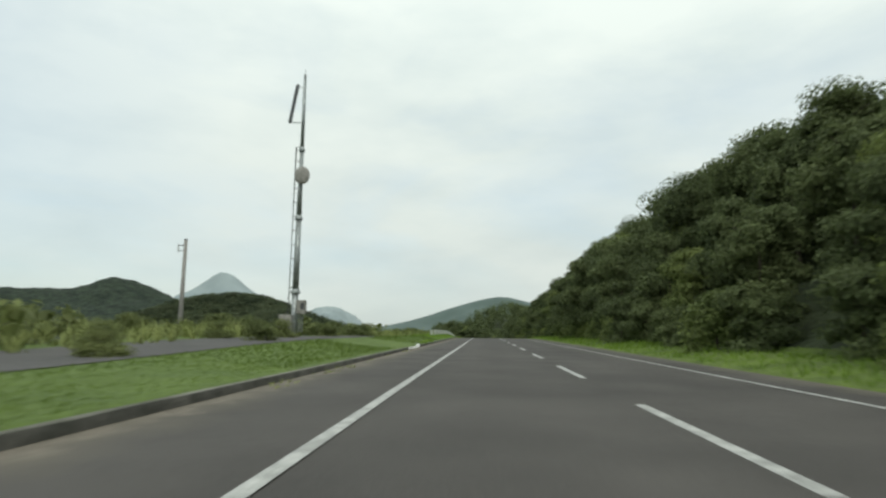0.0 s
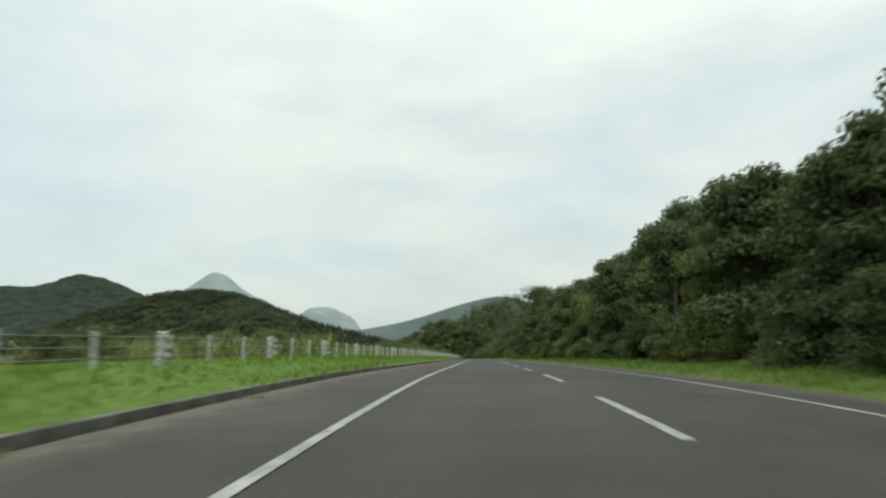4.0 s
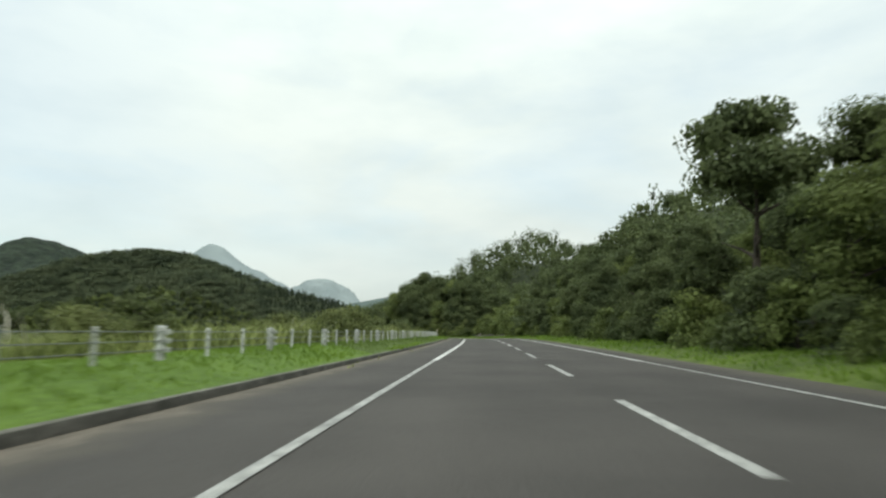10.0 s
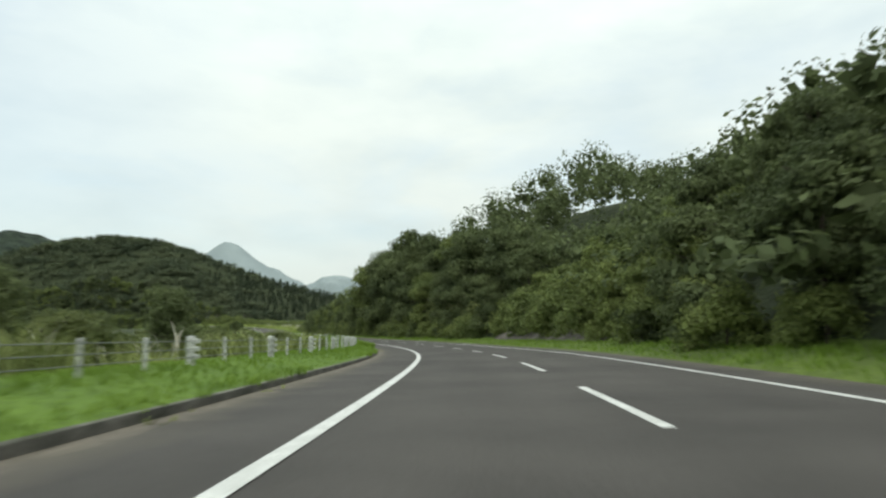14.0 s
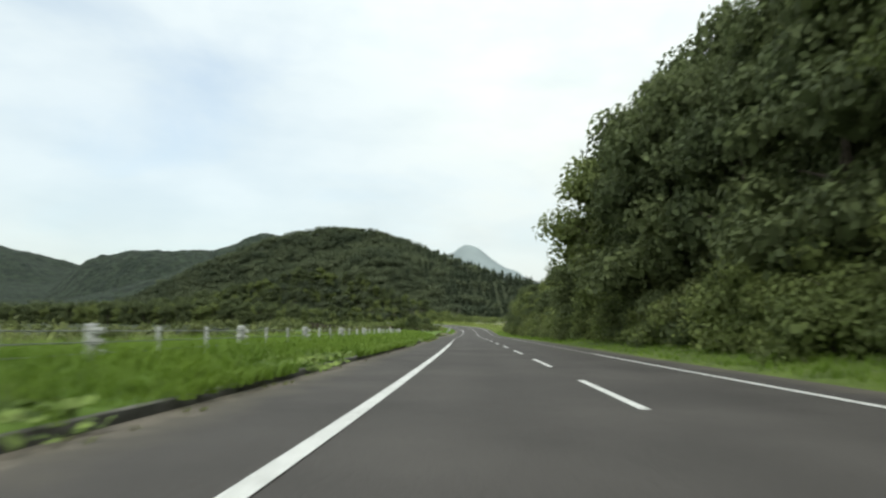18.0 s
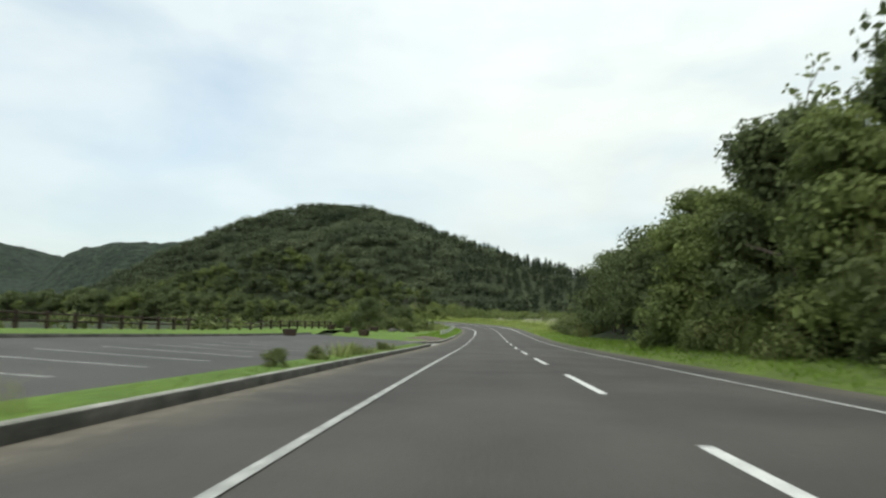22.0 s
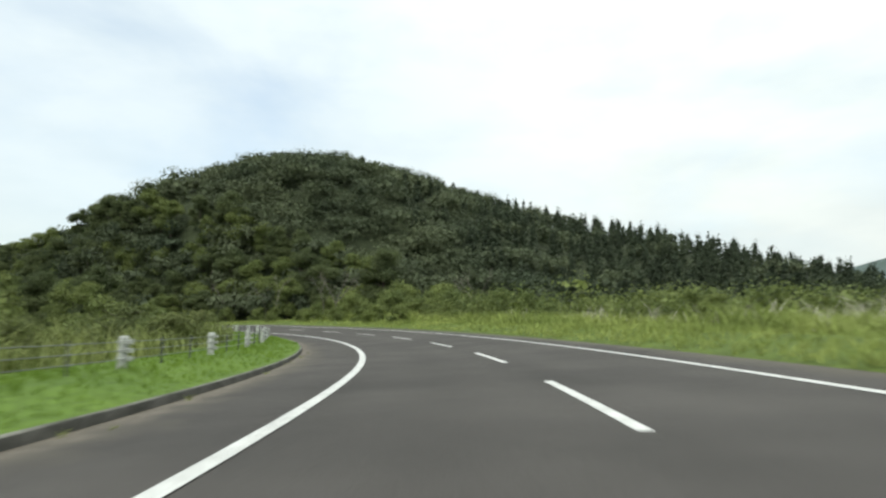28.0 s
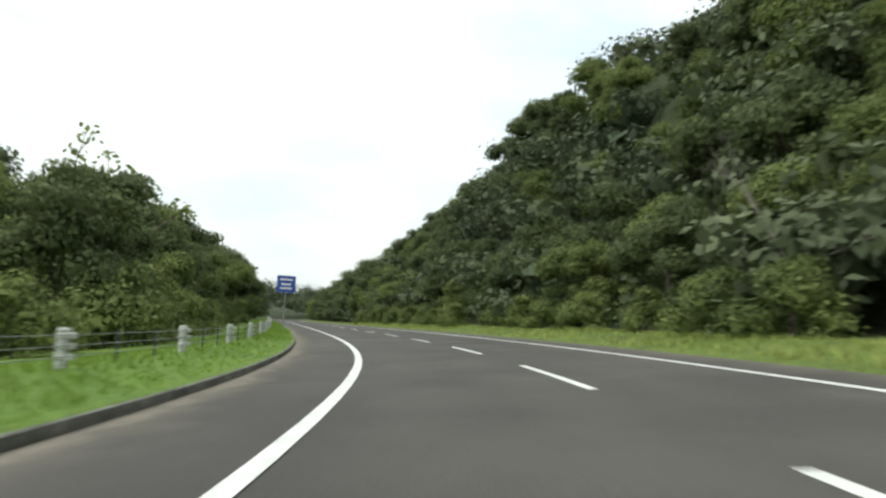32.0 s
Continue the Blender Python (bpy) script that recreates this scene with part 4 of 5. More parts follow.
def kerb_plants():
    """Leafy weeds over the kerb, and bushes behind the barrier at the bend."""
    for s in np.arange(364, 384, 1.1):
        plant(GREEN[int(s * 3) % 2], s, -5.2 + rng.normal(0, 0.3), rng.uniform(0.2, 0.34), s * 2.1)
    for s, u, k in ((562, -14, 1.2), (565, -11.5, 0.9), (568, -16, 1.6), (579, -11.5, 1.1), (584, -15, 1.6), (590, -12.5, 1.3), (596, -16, 1.7), (602, -12, 1.1), (610, -14, 1.5), (558, -18, 1.5), (620, -13, 1.3), (632, -15, 1.6), (646, -13, 1.3), (657, -15, 1.5)):
        plant((GREEN[0], SHRUBS[1], GREEN[1])[int(s) % 3], s, u, k, s * 1.7)


for s, u, k in ((44, -15.5, 0.9), (48, -18, 1.1), (52, -14.8, 0.85), (58, -14, 0.95), (63, -17, 1.1), (67, -12.8, 0.8), (72, -15, 1.0), (38, -20, 1.0), (31, -17.5, 0.7), (22.5, -12.8, 0.5), (25, -13.2, 0.6), (29.5, -12.4, 0.5), (33, -12.8, 0.55), (37, -13.6, 0.7), (20, -17, 0.6), (12, -18, 0.75), (5, -16.5, 0.55)):
    plant(SHRUBS[int(s) % 3], s, u, k, s * 1.3)
for s, u, k in ((541, 10.8, 0.9), (545.5, 11, 1.2), (550, 10.7, 1.0), (554, 11.4, 1.35), (558.5, 10.9, 1.1), (563, 11.6, 1.3), (568, 11.2, 1.0), (573, 12.2, 1.1), (548, 12.6, 1.5), (560, 13, 1.5)):
    plant(SHRUBS[int(s) % 3], s, u, k, s * 0.7)
kerb_plants()


def field_bushes():
    """Low bushes standing in the tall grass of the open field."""
    for s, u, k in ((585, 22, 0.8), (592, 30, 1.1), (604, 19, 0.6), (611, 26, 0.9), (622, 17, 0.7), (628, 24, 1.2), (637, 15.5, 0.8), (644, 20, 1.1), (652, 14.5, 0.75), (661, 18, 1.3), (668, 14, 0.9), (676, 16, 1.3), (684, 14.2, 1.1), (682, 17, 1.8), (686, 20, 2.0), (690, 16, 1.6), (678, 21, 1.9), (674, 18, 1.7), (694, 19, 1.9), (683, 24, 2.1), (690, 24, 2.1), (697, 17, 1.5), (668, 20, 1.6), (578, 15, 0.5), (598, 14, 0.45)):
        plant(GREEN[int(s) % 2], s, u, k, s * 1.1)


field_bushes()
scrub_near()
scrub_far()


def tufts(name, label, places, tall, blades, width, mat, lean=0.35, swell=0.0):
    """Grass as joined blades: each a bent, tapering pair of faces. places: x, y, z."""
    g = np.random.default_rng(len(places))
    p = np.repeat(np.asarray(places, float), blades, 0)
    n = len(p)
    h = tall * g.uniform(0.55, 1.35, n)
    wave = np.sin(p[:, 0] * 0.55 + 2 * np.sin(p[:, 1] * 0.31)) + np.sin(p[:, 1] * 0.47 + 1.5 * np.sin(p[:, 0] * 0.23)) + np.sin((p[:, 0] + p[:, 1]) * 0.19)
    h = h * np.clip(1 + swell * wave, 0.25, 2.6)
    a = g.uniform(0, 6.283, n)
    out = np.c_[np.cos(a), np.sin(a), np.zeros(n)]
    side = np.c_[-np.sin(a), np.cos(a), np.zeros(n)] * (width * g.uniform(0.7, 1.3, n))[:, None] * 0.5
    p = p + np.c_[g.normal(0, tall * 0.16, (n, 2)), np.full(n, -0.04)]
    up = np.array((0, 0, 1.0))
    mid = p + up * (h * 0.6)[:, None] + out * (h * lean * 0.35)[:, None]
    tip = p + up * (h * g.uniform(0.8, 1.0, n))[:, None] + out * (h * lean * g.uniform(0.6, 1.6, n))[:, None]
    v = np.stack([p - side, p + side, mid + side * 0.75, mid - side * 0.75, tip], 1).reshape(-1, 3)
    b = np.arange(n)[:, None] * 5
    f = np.concatenate([b + (0, 1, 2, 3), b + (3, 2, 4, 4)])
    ob = part(name, mixed(name, v, f), M[mat])
    return tagged(ob, label, "grass", kind="stuff")


def scattered(n, s0, s1, u0, u1, pick=None):
    s, u = rng.uniform(s0, s1, n), rng.uniform(u0, u1, n)
    if pick is not None:
        keep = pick(s, u)
        s, u = s[keep], u[keep]
    x, y, z, a = along(s)
    h = np.where(u > 0, bank_right(s, u), bank_left(s, u))
    return np.c_[x + u * np.cos(a), y + u * np.sin(a), z + h + lean(s, u)]


def open_verge(s, u):
    return ~((s > 468) & (s < 539)) & ~((s > 20) & (s < 31) & (u > -9)) & ~((s < 38) & (u < -8.0 + 0.3 * smooth(10, 36, s)))


def dull(s, u):
    return open_verge(s, u) & ((s < 50) | ((s > 234) & (s < 286)))


def lush(s, u):
    return open_verge(s, u) & ~((s < 50) | ((s > 234) & (s < 286)))


tufts("verge_grass", "lush bright green grass on the verge", scattered(72000, 48, 800, -7.4, -4.2, lush), 0.14, 4, 0.022, "blades", 0.5, 0.12)
tufts("verge_grass", "short dull green grass on the verge", scattered(12000, -16, 52, -7.4, -4.2, dull), 0.1, 4, 0.022, "blades_dull", 0.5, 0.12)
tufts("verge_grass", "short dull olive grass on the verge", scattered(6500, 233, 287, -7.4, -4.2, dull), 0.12, 4, 0.022, "blades_dull", 0.5, 0.12)
tufts("verge_grass", "bright green grass between the kerb and the lay-by", scattered(2600, -16, 44, -8.6, -7.2, open_verge), 0.12, 4, 0.024, "blades_dull", 0.5)
tufts("verge_grass", "green grass on the verge below the trees", scattered(27000, -16, 575, 6.95, 10.4), 0.2, 4, 0.026, "blades", 0.6, 0.15)
tufts("verge_grass", "yellow-green grass along the open field", scattered(12000, 560, 800, 6.95, 10.6), 0.22, 5, 0.026, "straw_field", 0.9, 0.3)
tufts("kerb_weeds", "green weeds hanging over the kerb", scattered(4200, 355, 384, -5.4, -4.0), 0.34, 4, 0.05, "blades", 0.9)
tufts("kerb_weeds", "green weeds along the kerb", scattered(2500, 30, 440, -4.4, -3.98, lambda s, u: np.sin(s * 0.21) + np.sin(s * 0.083) > 0.7), 0.22, 4, 0.03, "blades", 0.9)
tufts("tall_grass", "yellow-green tall wild grass behind the barrier", scattered(11000, -10, 452, -26, -8.2, lambda s, u: ~((s < 40) & (u > -11.4))), 0.6, 9, 0.045, "straw", 0.9, 0.25)
tufts("tall_grass", "pale olive wild grass crowding behind the barrier", scattered(5200, 95, 345, -14, -7.4), 0.75, 9, 0.04, "straw", 0.9, 0.3)
tufts("kerb_weeds", "lush weeds spilling over the kerb", scattered(2600, 392, 470, -4.5, -3.85, lambda s, u: np.sin(s * 0.4) + np.sin(s * 0.17) > -0.5), 0.26, 5, 0.035, "blades", 1.0)
tufts("tall_grass", "lush tall grass swallowing the foot of the barrier", scattered(4200, 378, 441, -7.6, -4.35), 0.4, 7, 0.035, "blades", 0.8)
tufts("tall_grass", "tall wild grass beside the car park", scattered(2600, 439, 470, -12, -4.3), 0.5, 8, 0.035, "blades", 0.8)
tufts("tall_grass", "tall wild grass behind the barrier", scattered(5200, 572, 690, -22, -7.6), 0.8, 9, 0.04, "straw", 0.9, 0.3)
tufts("field_grass", "tall pale green grass in the open field", scattered(10500, 538, 694, 10.2, 40, lambda s, u: ((s < 660) | (u < 21)) & ((s > 566) | (u > 14))), 0.62, 14, 0.045, "straw_field", 1.3, 0.36)
tufts("gutter_weeds", "low weeds and dry stalks in the grit at the kerb foot", scattered(1500, -16, 790, -3.98, -3.55, lambda s, u: np.sin(s * 0.31) + np.sin(s * 0.113) + np.sin(s * 1.3) > 0.9) - (0, 0, 0.14), 0.09, 5, 0.025, "straw", 1.1)
tufts("pampas_plumes", "pale pampas grass plumes in the field", scattered(700, 548, 655, 13, 46), 1.3, 5, 0.08, "plume", 0.8)
tufts("pampas_plumes", "pale pampas grass plumes behind the barrier", scattered(380, 100, 330, -24, -8.5), 1.15, 5, 0.06, "plume", 0.5)


def creeper(s0, s1, n):
    """Broad creeper leaves that spill over the kerb."""
    g = np.random.default_rng(int(s0))
    at = scattered(n, s0, s1, -4.9, -3.72, lambda s, u: np.sin(s * 0.55) + np.sin(s * 0.21) + g.uniform(-0.6, 0.6, len(s)) - 1.6 * (u > -4.0) > -0.7)
    side = nearest(at[:, 0], at[:, 1])[1]
    at[:, 2] += np.where(side > KERB, -0.1, 0.06) + g.uniform(0, 0.12, len(at))
    v, f = cards(g, at, np.tile((0.25, -0.35, 1.0), (len(at), 1)), 0.16, 0.45, 0.85)
    tagged(part("creeper", fill("creeper", v, f), M["leaf_creeper"]), "broad light green creeper leaves spilling over the kerb", "creeper", kind="stuff")


w_s, w_u = rng.uniform(366, 392, 130), rng.uniform(-6.2, -4.3, 130)
w_p = np.array([spot(a, b, float(bank_left(a, b)))[:] for a, b in zip(w_s, w_u)])
w_h = rng.uniform(0.35, 0.7, 130) * (1 - 0.5 * smooth(385, 392, w_s))
forest("weed_bank", "knee-high bank of broad-leaved weeds leaning over the kerb", np.c_[w_p[:, :2], w_p[:, 2] - 0.08, w_h, w_h * 0.85], "leaf_creeper", 1100, 0.12)
creeper(362, 392, 1900)
creeper(398, 462, 4200)


# ---- lay-by, car park ----
def lay_by():
    def profile(s):
        k = float(smooth(10, 36, s))
        near, far = -8.1 + 0.3 * k, -12.6 + 3.2 * k
        return [(u, float(bank_left(s, u)) + 0.03) for u in np.linspace(near, far, 5)]
    strip("lay_by", ribbon("lay_by", S_MIN + 2, 37.5, profile), M["asphalt_lot"], "grey paved lay-by behind the grass verge", "lay-by")
    strip("white_kerb", ribbon("white_kerb", 23.2, 28.8, lambda s: [(KERB + 0.02, 0.0), (KERB, 0.1 + 0.08 * float(smooth(27, 28.8, s))), (KERB - 0.2, 0.11 + 0.08 * float(smooth(27, 28.8, s))), (KERB - 0.24, -0.05)], 0.4),
          M["white_kerb"], "white-painted low kerb at the lay-by entrance", "kerb")


lay_by()


def car_park():
    strip("car_park", ribbon("car_park", 467, 531, lambda s: [(KERB, 0.004), (-4.9, 0.012), (-6, 0.1), (-10, 0.318), (-15.8, 0.635)]), M["asphalt_lot"], "grey asphalt car park with white bays", "car park")
    for a, b in ((470.0, 478.0), (520.5, 527.4)):
        strip("gutter", ribbon("gutter", a, b, lambda s: [(KERB + 0.15, 0.018), (KERB - 0.35, 0.024)]), M["kerb_light"], "pale concrete gutter across the car park entrance", "gutter")
    # grass islands between the bays and the road
    for a, b, u1 in ((478.3, 520.2, -5.35),):
        strip("grass_island", ribbon("island", a, b, lambda s: [(KERB - 0.18, 0.15), (-5, 0.17), (u1 + 0.15, 0.19), (u1, 0.05)], 1.0), M["turf"], "grass strip between the road and the car park", "verge")
        tufts("island_grass", "uneven grass and weeds on the strip", scattered(2400, a, b, u1 + 0.1, -4.2) + (0, 0, 0.06), 0.15, 4, 0.022, "blades_dull", 0.7)
        tufts("island_weeds", "tall weeds on the strip", scattered(520, a + 1, b - 1, u1 + 0.1, -4.4, lambda s, u: np.sin(s * 0.7) + np.sin(s * 0.23) > 0.2) + (0, 0, 0.1), 0.36, 8, 0.026, "straw", 0.7, 0.25)
        for s, u, k in ((488, -4.8, 0.22), (492, -4.9, 0.2), (503, -4.8, 0.2)):
            plant(SHRUBS[int(s) % 3], s, u, k, s, 0.02, 0.16)
    strip("far_kerb", ribbon("far_kerb", 467, 531, lambda s: [(-15.8, 0.6), (-15.82, 0.78), (-15.98, 0.78), (-16.0, 0.5)], 1.0), M["kerb"], "low mossy kerb behind the car park", "kerb")
    strip("far_turf", ribbon("far_turf", 452, 562, lambda s: [(-15.97, 0.74 if 467 < s < 531 else float(bank_left(s, -15.9)) + 0.05), (-17.5, float(bank_left(s, -17.5)) + 0.02), (-20, float(bank_left(s, -20)) + 0.02), (-26, float(bank_left(s, -26)) + 0.02), (-34, float(bank_left(s, -34)) - 0.3)]), M["turf"], "mown grass behind the car park", "lawn")
    for k in range(18):
        s = 480.5 + 3.1 * k
        if s < 519:
            part_line = ribbon("bay_line", s, s + 0.15, lambda v: [(-12.0, 0.434), (-7.2, 0.172)], 0.11)
            tagged(part("bay_line", part_line, M["paint_worn"]), "thin white parking bay line", "road marking", "bay lines", "structure")


car_park()
tufts("kerb_weeds", "dry weeds in the gutter at the kerb foot", scattered(900, 440, 531, -3.98, -3.5, lambda s, u: np.sin(s * 0.35) + np.sin(s * 0.9) > -0.2) - (0, 0, 0.12), 0.14, 5, 0.03, "straw", 0.9)


def swept(name, line, profile):
    """A strip along a bent line of (s, u), with (offset, height) pairs across it."""
    q = np.array(line, float)
    t = np.linspace(0, len(q) - 1, 5 * len(q))
    a, b = np.interp(t, np.arange(len(q)), q[:, 0]), np.interp(t, np.arange(len(q)), q[:, 1])
    pts = [spot(s, u) for s, u in zip(a, b)]
    verts = []
    for i, p in enumerate(pts):
        d = pts[min(i + 1, len(pts) - 1)] - pts[max(i - 1, 0)]
        n = Vector((-d.y, d.x, 0)).normalized()
        verts += [p + n * o + Vector((0, 0, h)) for o, h in profile]
    k = len(profile)
    return fill(name, verts, [(i * k + j, i * k + j + 1, (i + 1) * k + j + 1, (i + 1) * k + j) for i in range(len(pts) - 1) for j in range(k - 1)])


CORNER = ((529.8, -10), (528.4, -7.5), (527.8, -6), (528.1, -5), (529.6, -4.25), (533.02, -4.0))


def exit_corner():
    """The kerb that turns in at the end of the car park, with a paved apron behind it."""
    across = [(0, -0.02), (0.015, 0.15), (0.035, 0.17), (0.17, 0.17), (0.18, -0.1)]
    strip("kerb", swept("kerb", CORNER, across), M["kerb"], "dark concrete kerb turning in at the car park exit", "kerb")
    strip("kerb_top", swept("kerb_top", CORNER, [(0.012, 0.14), (0.03, 0.174), (0.168, 0.174)]), M["kerb_light"], "pale top edge of the kerb", "kerb")
    strip("kerb", swept("kerb", ((535.5, -10), (533.8, -8.2), (533.4, -7), (535, -6.5), (538.5, -6.2)), [(o, h + 0.1) for o, h in across]), M["kerb"], "mossy low kerb behind the paved apron", "kerb")
    strip("apron", ribbon("apron", 528.3, 539, lambda s: [(-4.9 + 0.7 * float(smooth(528.3, 530, s)), 0.165), (-6.4, 0.18), (-9.8, 0.2)] if s < 533.2 else [(-4.18, 0.17), (-5.2, 0.36), (-6.35, 0.49)], 0.8), M["pavement"], "brown paved apron behind the kerb", "pavement")


exit_corner()


def planter():
    top = thing("planter_box", "dark square planter box on the grass", "planter")
    bm = bmesh.new()
    box(bm, 0, 0, 0, 1.0, 0.6, 0.5, 0.03)
    for v in bm.verts:
        if v.co.z < 0.2:
            v.co.x *= 0.78
            v.co.y *= 0.8
    part("body", bm, M["dark_wood"], top)
    bm = bmesh.new()
    box(bm, 0, 0, 0.495, 1.04, 0.64, 0.05, 0.012)
    part("rim", bm, M["dark_wood"], top)
    return top


PLANTER = planter()
for s, u in ((522.5, -15.2), (536, -13.6), (534, -11.6), (543, -17), (550, -13.4)):
    p = spot(s, u, float(bank_left(s, u)) + 0.01)
    stand(PLANTER, p, 1.0, s)


def boulder(seed, w, label):
    g = np.random.default_rng(seed)
    bm = bmesh.new()
    bmesh.ops.create_icosphere(bm, subdivisions=3, radius=1)
    off = Vector(g.normal(0, 5, 3))
    for v in bm.verts:
        v.co = v.co * (0.85 + 0.35 * noise.noise(v.co * 1.3 + off))
        v.co.z *= 0.6
        v.co *= w
    me = bpy.data.meshes.new("boulder")
    bm.to_mesh(me)
    bm.free()
    me.materials.append(M["stone"])
    me.polygons.foreach_set("use_smooth", np.ones(len(me.polygons), bool))
    ob = new("boulder", me)
    return tagged(ob, label, "rock")


for k, (s, u, w) in enumerate(((556, -12.2, 0.55), (559, -11.2, 0.42), (563, -10.2, 0.35), (561, -12.5, 0.45))):
    ob = boulder(k, w, "grey weathered boulder on the grass")
    ob.location = spot(s, u, float(bank_left(s, u)) + w * 0.25)


def wooden_fence():
    top = thing("wooden_fence", "dark brown wooden post-and-rail fence behind the car park", "fence")
    bm = bmesh.new()
    box(bm, 0, 0, -0.3, 0.18, 0.18, 1.25, 0.02)
    post = part("post", bm, M["dark_wood"], top)
    us = lambda s: -23.0 + 13.2 * (1 - float(smooth(447, 480, s))) + 3.0 * float(smooth(520, 565, s))
    hs = lambda s: float(bank_left(s, us(s)))
    marks_s = np.arange(450.5, 568, 2.3)
    for k, s in enumerate(marks_s):
        ob = post if k == 0 else post.copy()
        if k:
            scene.collection.objects.link(ob)
        p = spot(s, us(s), hs(s))
        ob.matrix_basis = Matrix.Translation(p) @ Matrix.Rotation(float(along(s)[3]) + rng.normal(0, 0.06), 4, "Z") @ Matrix.Rotation(rng.normal(0, 0.025), 4, "X")
    for a, b in zip(marks_s[:-1], marks_s[1:]):
        for h in (0.42, 0.8):
            bm = rod(bmesh.new(), spot(a, us(a), hs(a) + h), spot(b, us(b), hs(b) + h), 0.055, None, 7)
            part("rail", bm, M["dark_wood"], top)


wooden_fence()


# ---- cable barrier ----
def barrier_posts():
    """A thick post with three bracket bands, and a slim one."""
    thick = thing("barrier_post", "white-painted thick post of the roadside cable barrier", "post", "cable barrier posts")
    bm = bmesh.new()
    rod(bm, (0, 0, -0.4), (0, 0, 0.6), 0.09, 0.09, 14)
    part("tube", bm, M["post_white"], thick)
    bm = bmesh.new()
    rod(bm, (0, 0, 0.6), (0, 0, 0.63), 0.097, 0.07, 14)
    part("cap", bm, M["post_white"], thick)
    for h in (0.2, 0.36, 0.52):
        bm = bmesh.new()
        rod(bm, (0, 0, h - 0.03), (0, 0, h + 0.03), 0.105, None, 14)
        box(bm, 0.13, 0, h - 0.045, 0.09, 0.11, 0.09, 0.01)
        part("bracket", bm, M["post_white"], thick)
    slim = thing("barrier_post", "slim white post of the roadside cable barrier", "post", "cable barrier posts")
    bm = bmesh.new()
    rod(bm, (0, 0, -0.4), (0, 0, 0.58), 0.04, None, 8)
    part("tube", bm, M["post_white"], slim)
    bm = bmesh.new()
    rod(bm, (0, 0, 0.58), (0, 0, 0.6), 0.045, 0.03, 8)
    part("cap", bm, M["post_white"], slim)
    for h in (0.2, 0.36, 0.52):
        part("clip", box(bmesh.new(), 0.045, 0, h - 0.02, 0.03, 0.06, 0.04, 0.005), M["galvanised"], slim)
    grey = thing("barrier_post", "thin grey steel post of the roadside cable barrier", "post", "cable barrier posts")
    part("tube", rod(bmesh.new(), (0, 0, -0.4), (0, 0, 0.58), 0.022, None, 8), M["dark_metal"], grey)
    for h in (0.2, 0.36, 0.52):
        part("clip", box(bmesh.new(), 0.045, 0, h - 0.02, 0.06, 0.04, 0.03, 0.004), M["galvanised"], grey)
    return thick, slim, grey


THICK, SLIM, GREY = barrier_posts()
FENCE_U = -5.75


def barrier(s0, s1, thin):
    n = int((s1 - s0) / 2.0)
    for k in range(n + 1):
        s = s0 + 2.0 * k
        kind = THICK if k % 3 == 0 else thin
        p = spot(s, FENCE_U, float(bank_left(s, FENCE_U)))
        m = Matrix.Translation(p) @ Matrix.Rotation(float(along(s)[3]) + rng.normal(0, 0.05), 4, "Z") @ Matrix.Rotation(rng.normal(0, 0.02), 4, "Y")
        copy_thing(kind, m)
    top = thing("barrier_cables", "steel cables strung along the roadside barrier posts", "barrier")
    ss = np.arange(s0, s1 + 0.1, 2.0)
    for h in (0.2, 0.36, 0.52):
        bm = bmesh.new()
        rings = []
        for s in ss:
            c = spot(s, FENCE_U + 0.13, float(bank_left(s, FENCE_U)) + h)
            a = float(along(s)[3])
            rings.append([bm.verts.new(c + Vector((math.cos(a) * math.cos(q), math.sin(a) * math.cos(q), math.sin(q))) * 0.009) for q in (0, 1.257, 2.513, 3.77, 5.027)])
        for r, t in zip(rings[:-1], rings[1:]):
            for j in range(5):
                bm.faces.new((r[j], r[(j + 1) % 5], t[(j + 1) % 5], t[j]))
        part("cable", bm, M["cable"], top)


barrier(58.9, 438.5, SLIM)
barrier(555.0, 800.0, GREY)


def delineator():
    top = thing("delineator_post", "white roadside delineator post with a bent top and a reflector", "post", "delineators")
    bm = bmesh.new()
    box(bm, 0, 0, -0.3, 0.13, 0.05, 1.1, 0.012)
    box(bm, 0.03, 0, 0.78, 0.13, 0.05, 0.2, 0.012, Matrix.Rotation(0.35, 4, "Y"))
    part("panel", bm, M["post_white"], top)
    part("reflector", box(bmesh.new(), 0.04, -0.034, 0.8, 0.07, 0.012, 0.13, 0.003, Matrix.Rotation(0.35, 4, "Y")), M["reflector"], top)
    return top


DELIN = delineator()
for s, u, tip in ((299.5, -5.4, 0.0), (453.5, -8.6, 0.3)):
    copy_thing(DELIN, Matrix.Translation(spot(s, u, float(bank_left(s, u)))) @ Matrix.Rotation(float(along(s)[3]), 4, "Z") @ Matrix.Rotation(tip, 4, "Y"))


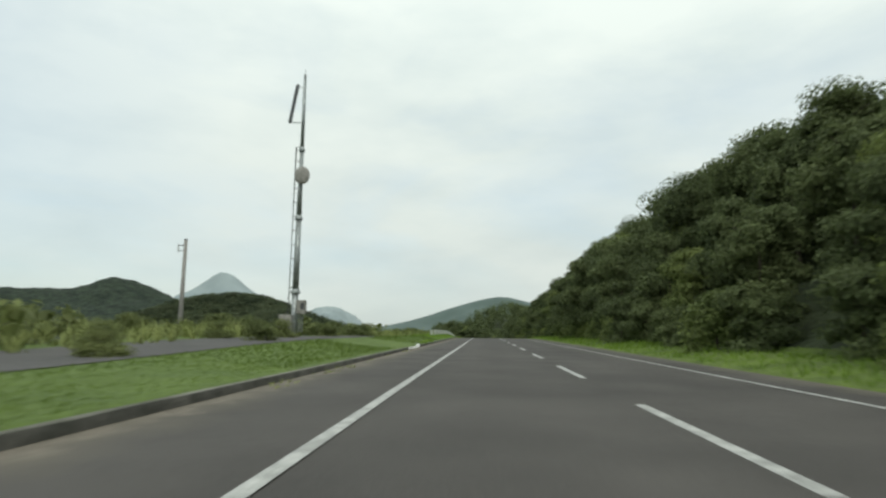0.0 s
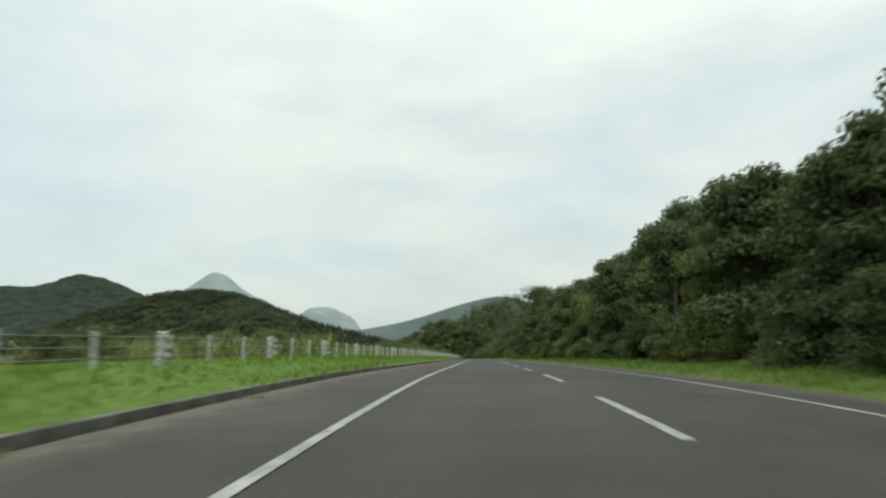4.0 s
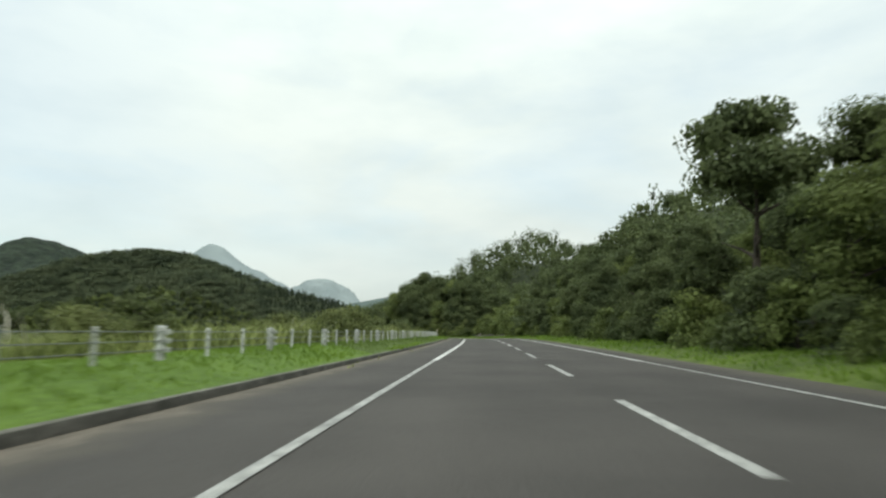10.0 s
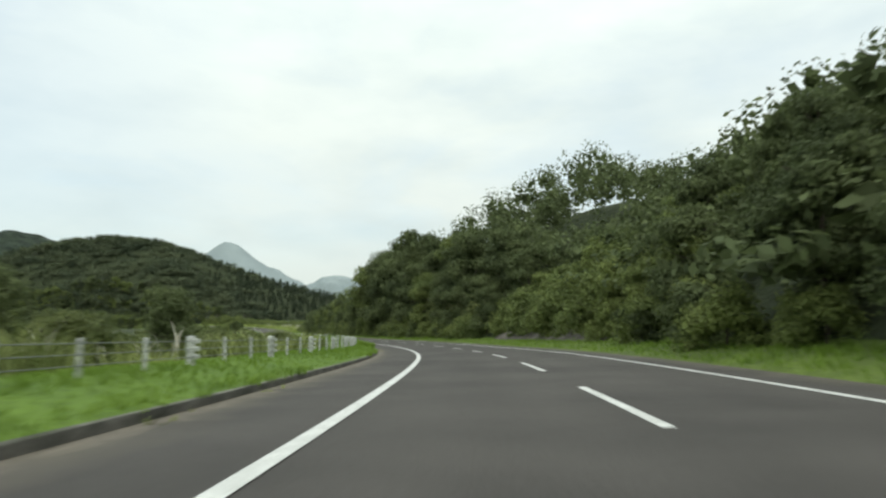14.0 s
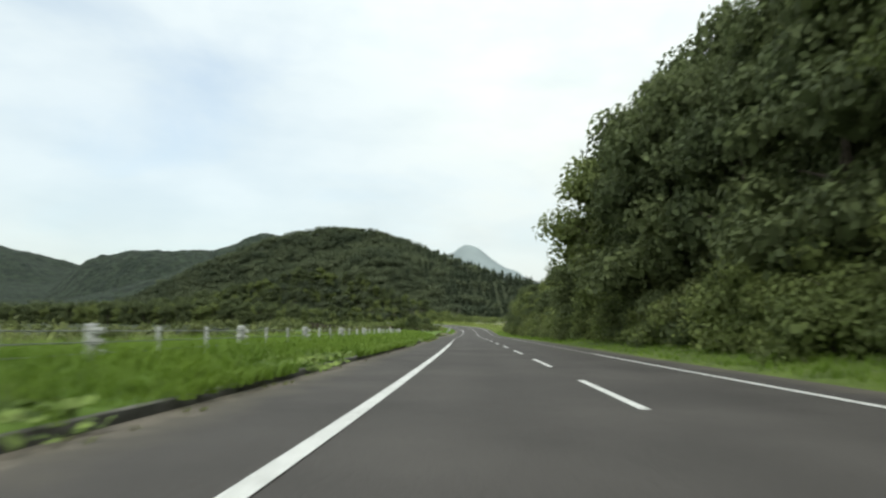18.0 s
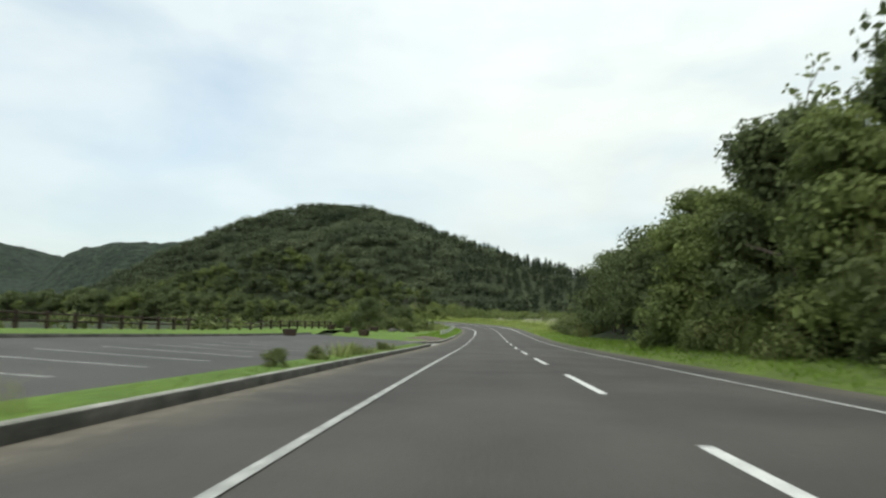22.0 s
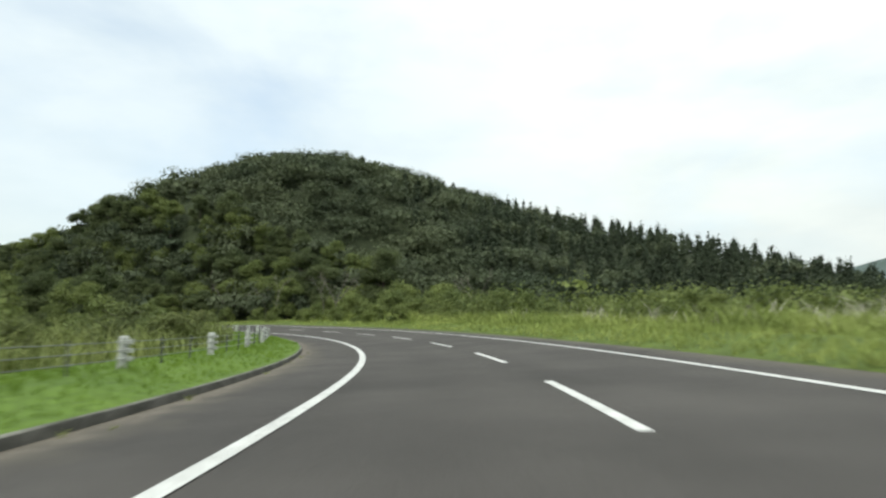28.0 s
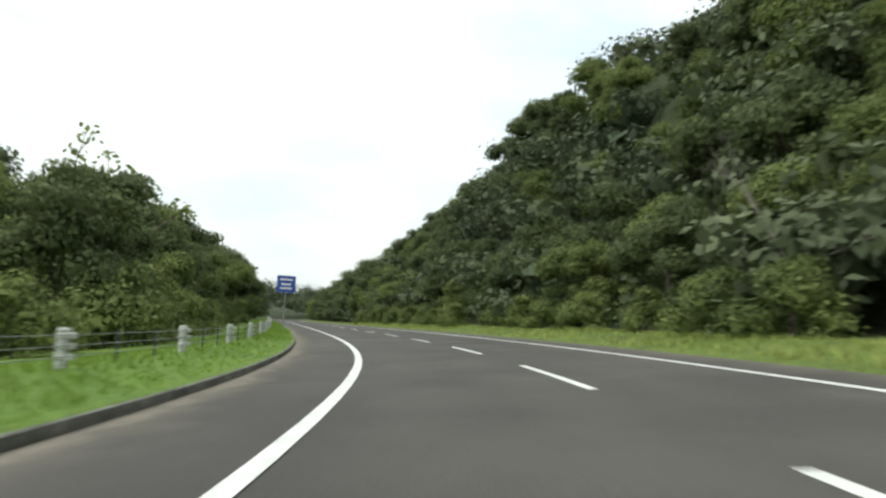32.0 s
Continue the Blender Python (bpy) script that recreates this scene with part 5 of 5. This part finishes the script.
# ---- mast, utility pole, sign ----
def mast():
    foot = spot(27.0, -11.2)
    h0 = float(bank_left(27.0, -11.2)) - 0.05
    top = thing("radio_mast", "tall grey steel mast with an antenna, cable ladder and equipment cabinets", "mast", at=Matrix.Translation(foot + Vector((0, 0, h0))))
    H = 16.0
    levels = ((0.0, 0.19), (2.6, 0.19), (7.0, 0.155), (11.2, 0.12), (H, 0.08))
    for (a, ra), (b, rb) in zip(levels[:-1], levels[1:]):
        part("mast_section", rod(bmesh.new(), (0, 0, a), (0, 0, b), ra, rb, 16), M["galvanised"], top, soft=True)
    for z, r in ((2.6, 0.29), (7.0, 0.24), (11.2, 0.19)):
        bm = bmesh.new()
        rod(bm, (0, 0, z - 0.06), (0, 0, z + 0.06), r, r, 16)
        rod(bm, (0, 0, z + 0.06), (0, 0, z + 0.2), r * 0.9, r * 0.68, 16)
        part("flange", bm, M["galvanised"], top)
    bm = bmesh.new()
    for x in (-0.36, -0.36):
        rod(bm, (x, 0, 0.8), (x, 0, 11.4), 0.022, None, 6)
    rod(bm, (-0.42, 0.1, 0.8), (-0.34, 0.1, 11.4), 0.018, None, 6)
    part("cable_duct", bm, M["dark_metal"], top, "dark cable run beside the mast")
    for z in np.arange(1.2, 11.4, 0.85):
        part("ladder_bracket", rod(bmesh.new(), (-0.4, 0, float(z)), (-0.1, 0, float(z)), 0.018, None, 6), M["dark_metal"], top)
    antenna = part("antenna", box(bmesh.new(), -0.62, 0, 12.9, 0.2, 0.14, 2.5, 0.04, Matrix.Rotation(radians(9), 4, "Y")), M["dark_metal"], top, "dark panel antenna leaning off the mast top")
    for z in (12.95, 15.2):
        part("antenna_arm", rod(bmesh.new(), (-0.05, 0, z), (-0.75 if z < 14 else -0.45, 0, z), 0.03, None, 6), M["galvanised"], top)
    bm = bmesh.new()
    bmesh.ops.create_uvsphere(bm, u_segments=18, v_segments=8, radius=0.55)
    for v in bm.verts:
        v.co = Vector((v.co.x * 0.85, v.co.y * 0.22 - 0.25, v.co.z)) + Vector((0.14, 0, 9.6))
    part("dish", bm, M["box_grey"], top, "pale grey dish antenna", soft=True)
    part("lightning_rod", rod(bmesh.new(), (0, 0, H), (0, 0, H + 0.35), 0.03, 0.012, 6), M["galvanised"], top)
    cab = part("cabinet", box(bmesh.new(), -0.45, -0.1, 0.45, 0.75, 0.5, 0.85, 0.02), M["box_grey"], top, "pale beige equipment cabinet")
    part("cabinet_door", box(bmesh.new(), -0.45, -0.36, 0.5, 0.66, 0.015, 0.75, 0.004), M["box_grey"], cab)
    cab = part("cabinet", box(bmesh.new(), 0.42, -0.1, 1.35, 0.5, 0.4, 0.8, 0.02), M["box_grey"], top, "pale beige equipment cabinet")
    part("cabinet_vent", box(bmesh.new(), 0.5, -0.306, 1.6, 0.2, 0.015, 0.4, 0.003), M["dark_metal"], cab)
    for x in (0.28, 0.38, 0.5):
        part("conduit", rod(bmesh.new(), (x, -0.1, 0.3), (x, -0.1, 1.36), 0.025, None, 6), M["galvanised"], top)
    part("footing", box(bmesh.new(), 0, 0, -0.5, 1.5, 1.5, 0.56, 0.03), M["kerb_light"], top, "concrete footing")


mast()


def utility_pole():
    foot = spot(38.0, -23.3, -0.6)
    top = thing("utility_pole", "grey concrete utility pole with a small bracket near the top", "pole", at=Matrix.Translation(foot))
    part("pole", rod(bmesh.new(), (0, 0, -0.5), (0, 0, 8.3), 0.19, 0.13, 12), M["pole_concrete"], top, soft=True)
    part("pole_cap", rod(bmesh.new(), (0, 0, 8.3), (0, 0, 8.42), 0.14, 0.1, 12), M["dark_metal"], top)
    bm = bmesh.new()
    rod(bm, (-0.1, 0, 7.5), (-0.55, 0, 7.5), 0.03, None, 6)
    rod(bm, (-0.1, 0, 7.9), (-0.55, 0, 7.9), 0.03, None, 6)
    part("bracket", bm, M["dark_metal"], top)
    for z in (7.5, 7.7, 7.9):
        part("insulator", rod(bmesh.new(), (-0.55, 0, z - 0.08), (-0.55, 0, z + 0.08), 0.06, 0.04, 8), M["box_grey"], top)


utility_pole()


def direction_sign():
    p = spot(745.0, -4.75, 0.15)
    a = float(along(745.0)[3])
    top = thing("road_sign", "blue direction sign with white bars on a grey pole", "sign", at=Matrix.Translation(p) @ Matrix.Rotation(a, 4, "Z"))
    part("pole", rod(bmesh.new(), (0, 0, -0.2), (0, 0, 4.25), 0.05, 0.045, 10), M["galvanised"], top)
    panel = part("panel", box(bmesh.new(), 0, -0.075, 2.95, 1.35, 0.04, 1.25, 0.015), M["sign_blue"], top, "blue panel")
    for z, w in ((3.85, 0.95), (3.5, 0.7), (3.2, 0.85)):
        part("writing_bar", box(bmesh.new(), 0, -0.099, z, w, 0.006, 0.12), M["sign_white"], panel, "white bar")


direction_sign()


# bare earth foot of the cut slope
strip("cut_bank", ribbon("cut_bank", 337, 366, lambda s: [(9.9, 0.3), (10.1, 0.55 + 0.15 * noise.noise((s * 0.4, 0, 0))), (10.5, 0.8 + 0.2 * noise.noise((s * 0.3, 3, 0))), (11.6, float(bank_right(s, 11.6)) + 0.1)], 1.0), M["cut_bank"], "bare grey-brown earth bank at the foot of the slope", "bank")


for kind in (*TREES, *LIGHT, *SHRUBS, *SCRUB, *GREEN, *THIN, *DEAD, *ROUND, TALL, HIGH, PLANTER, THICK, SLIM, GREY, DELIN):
    drop_kind(kind)
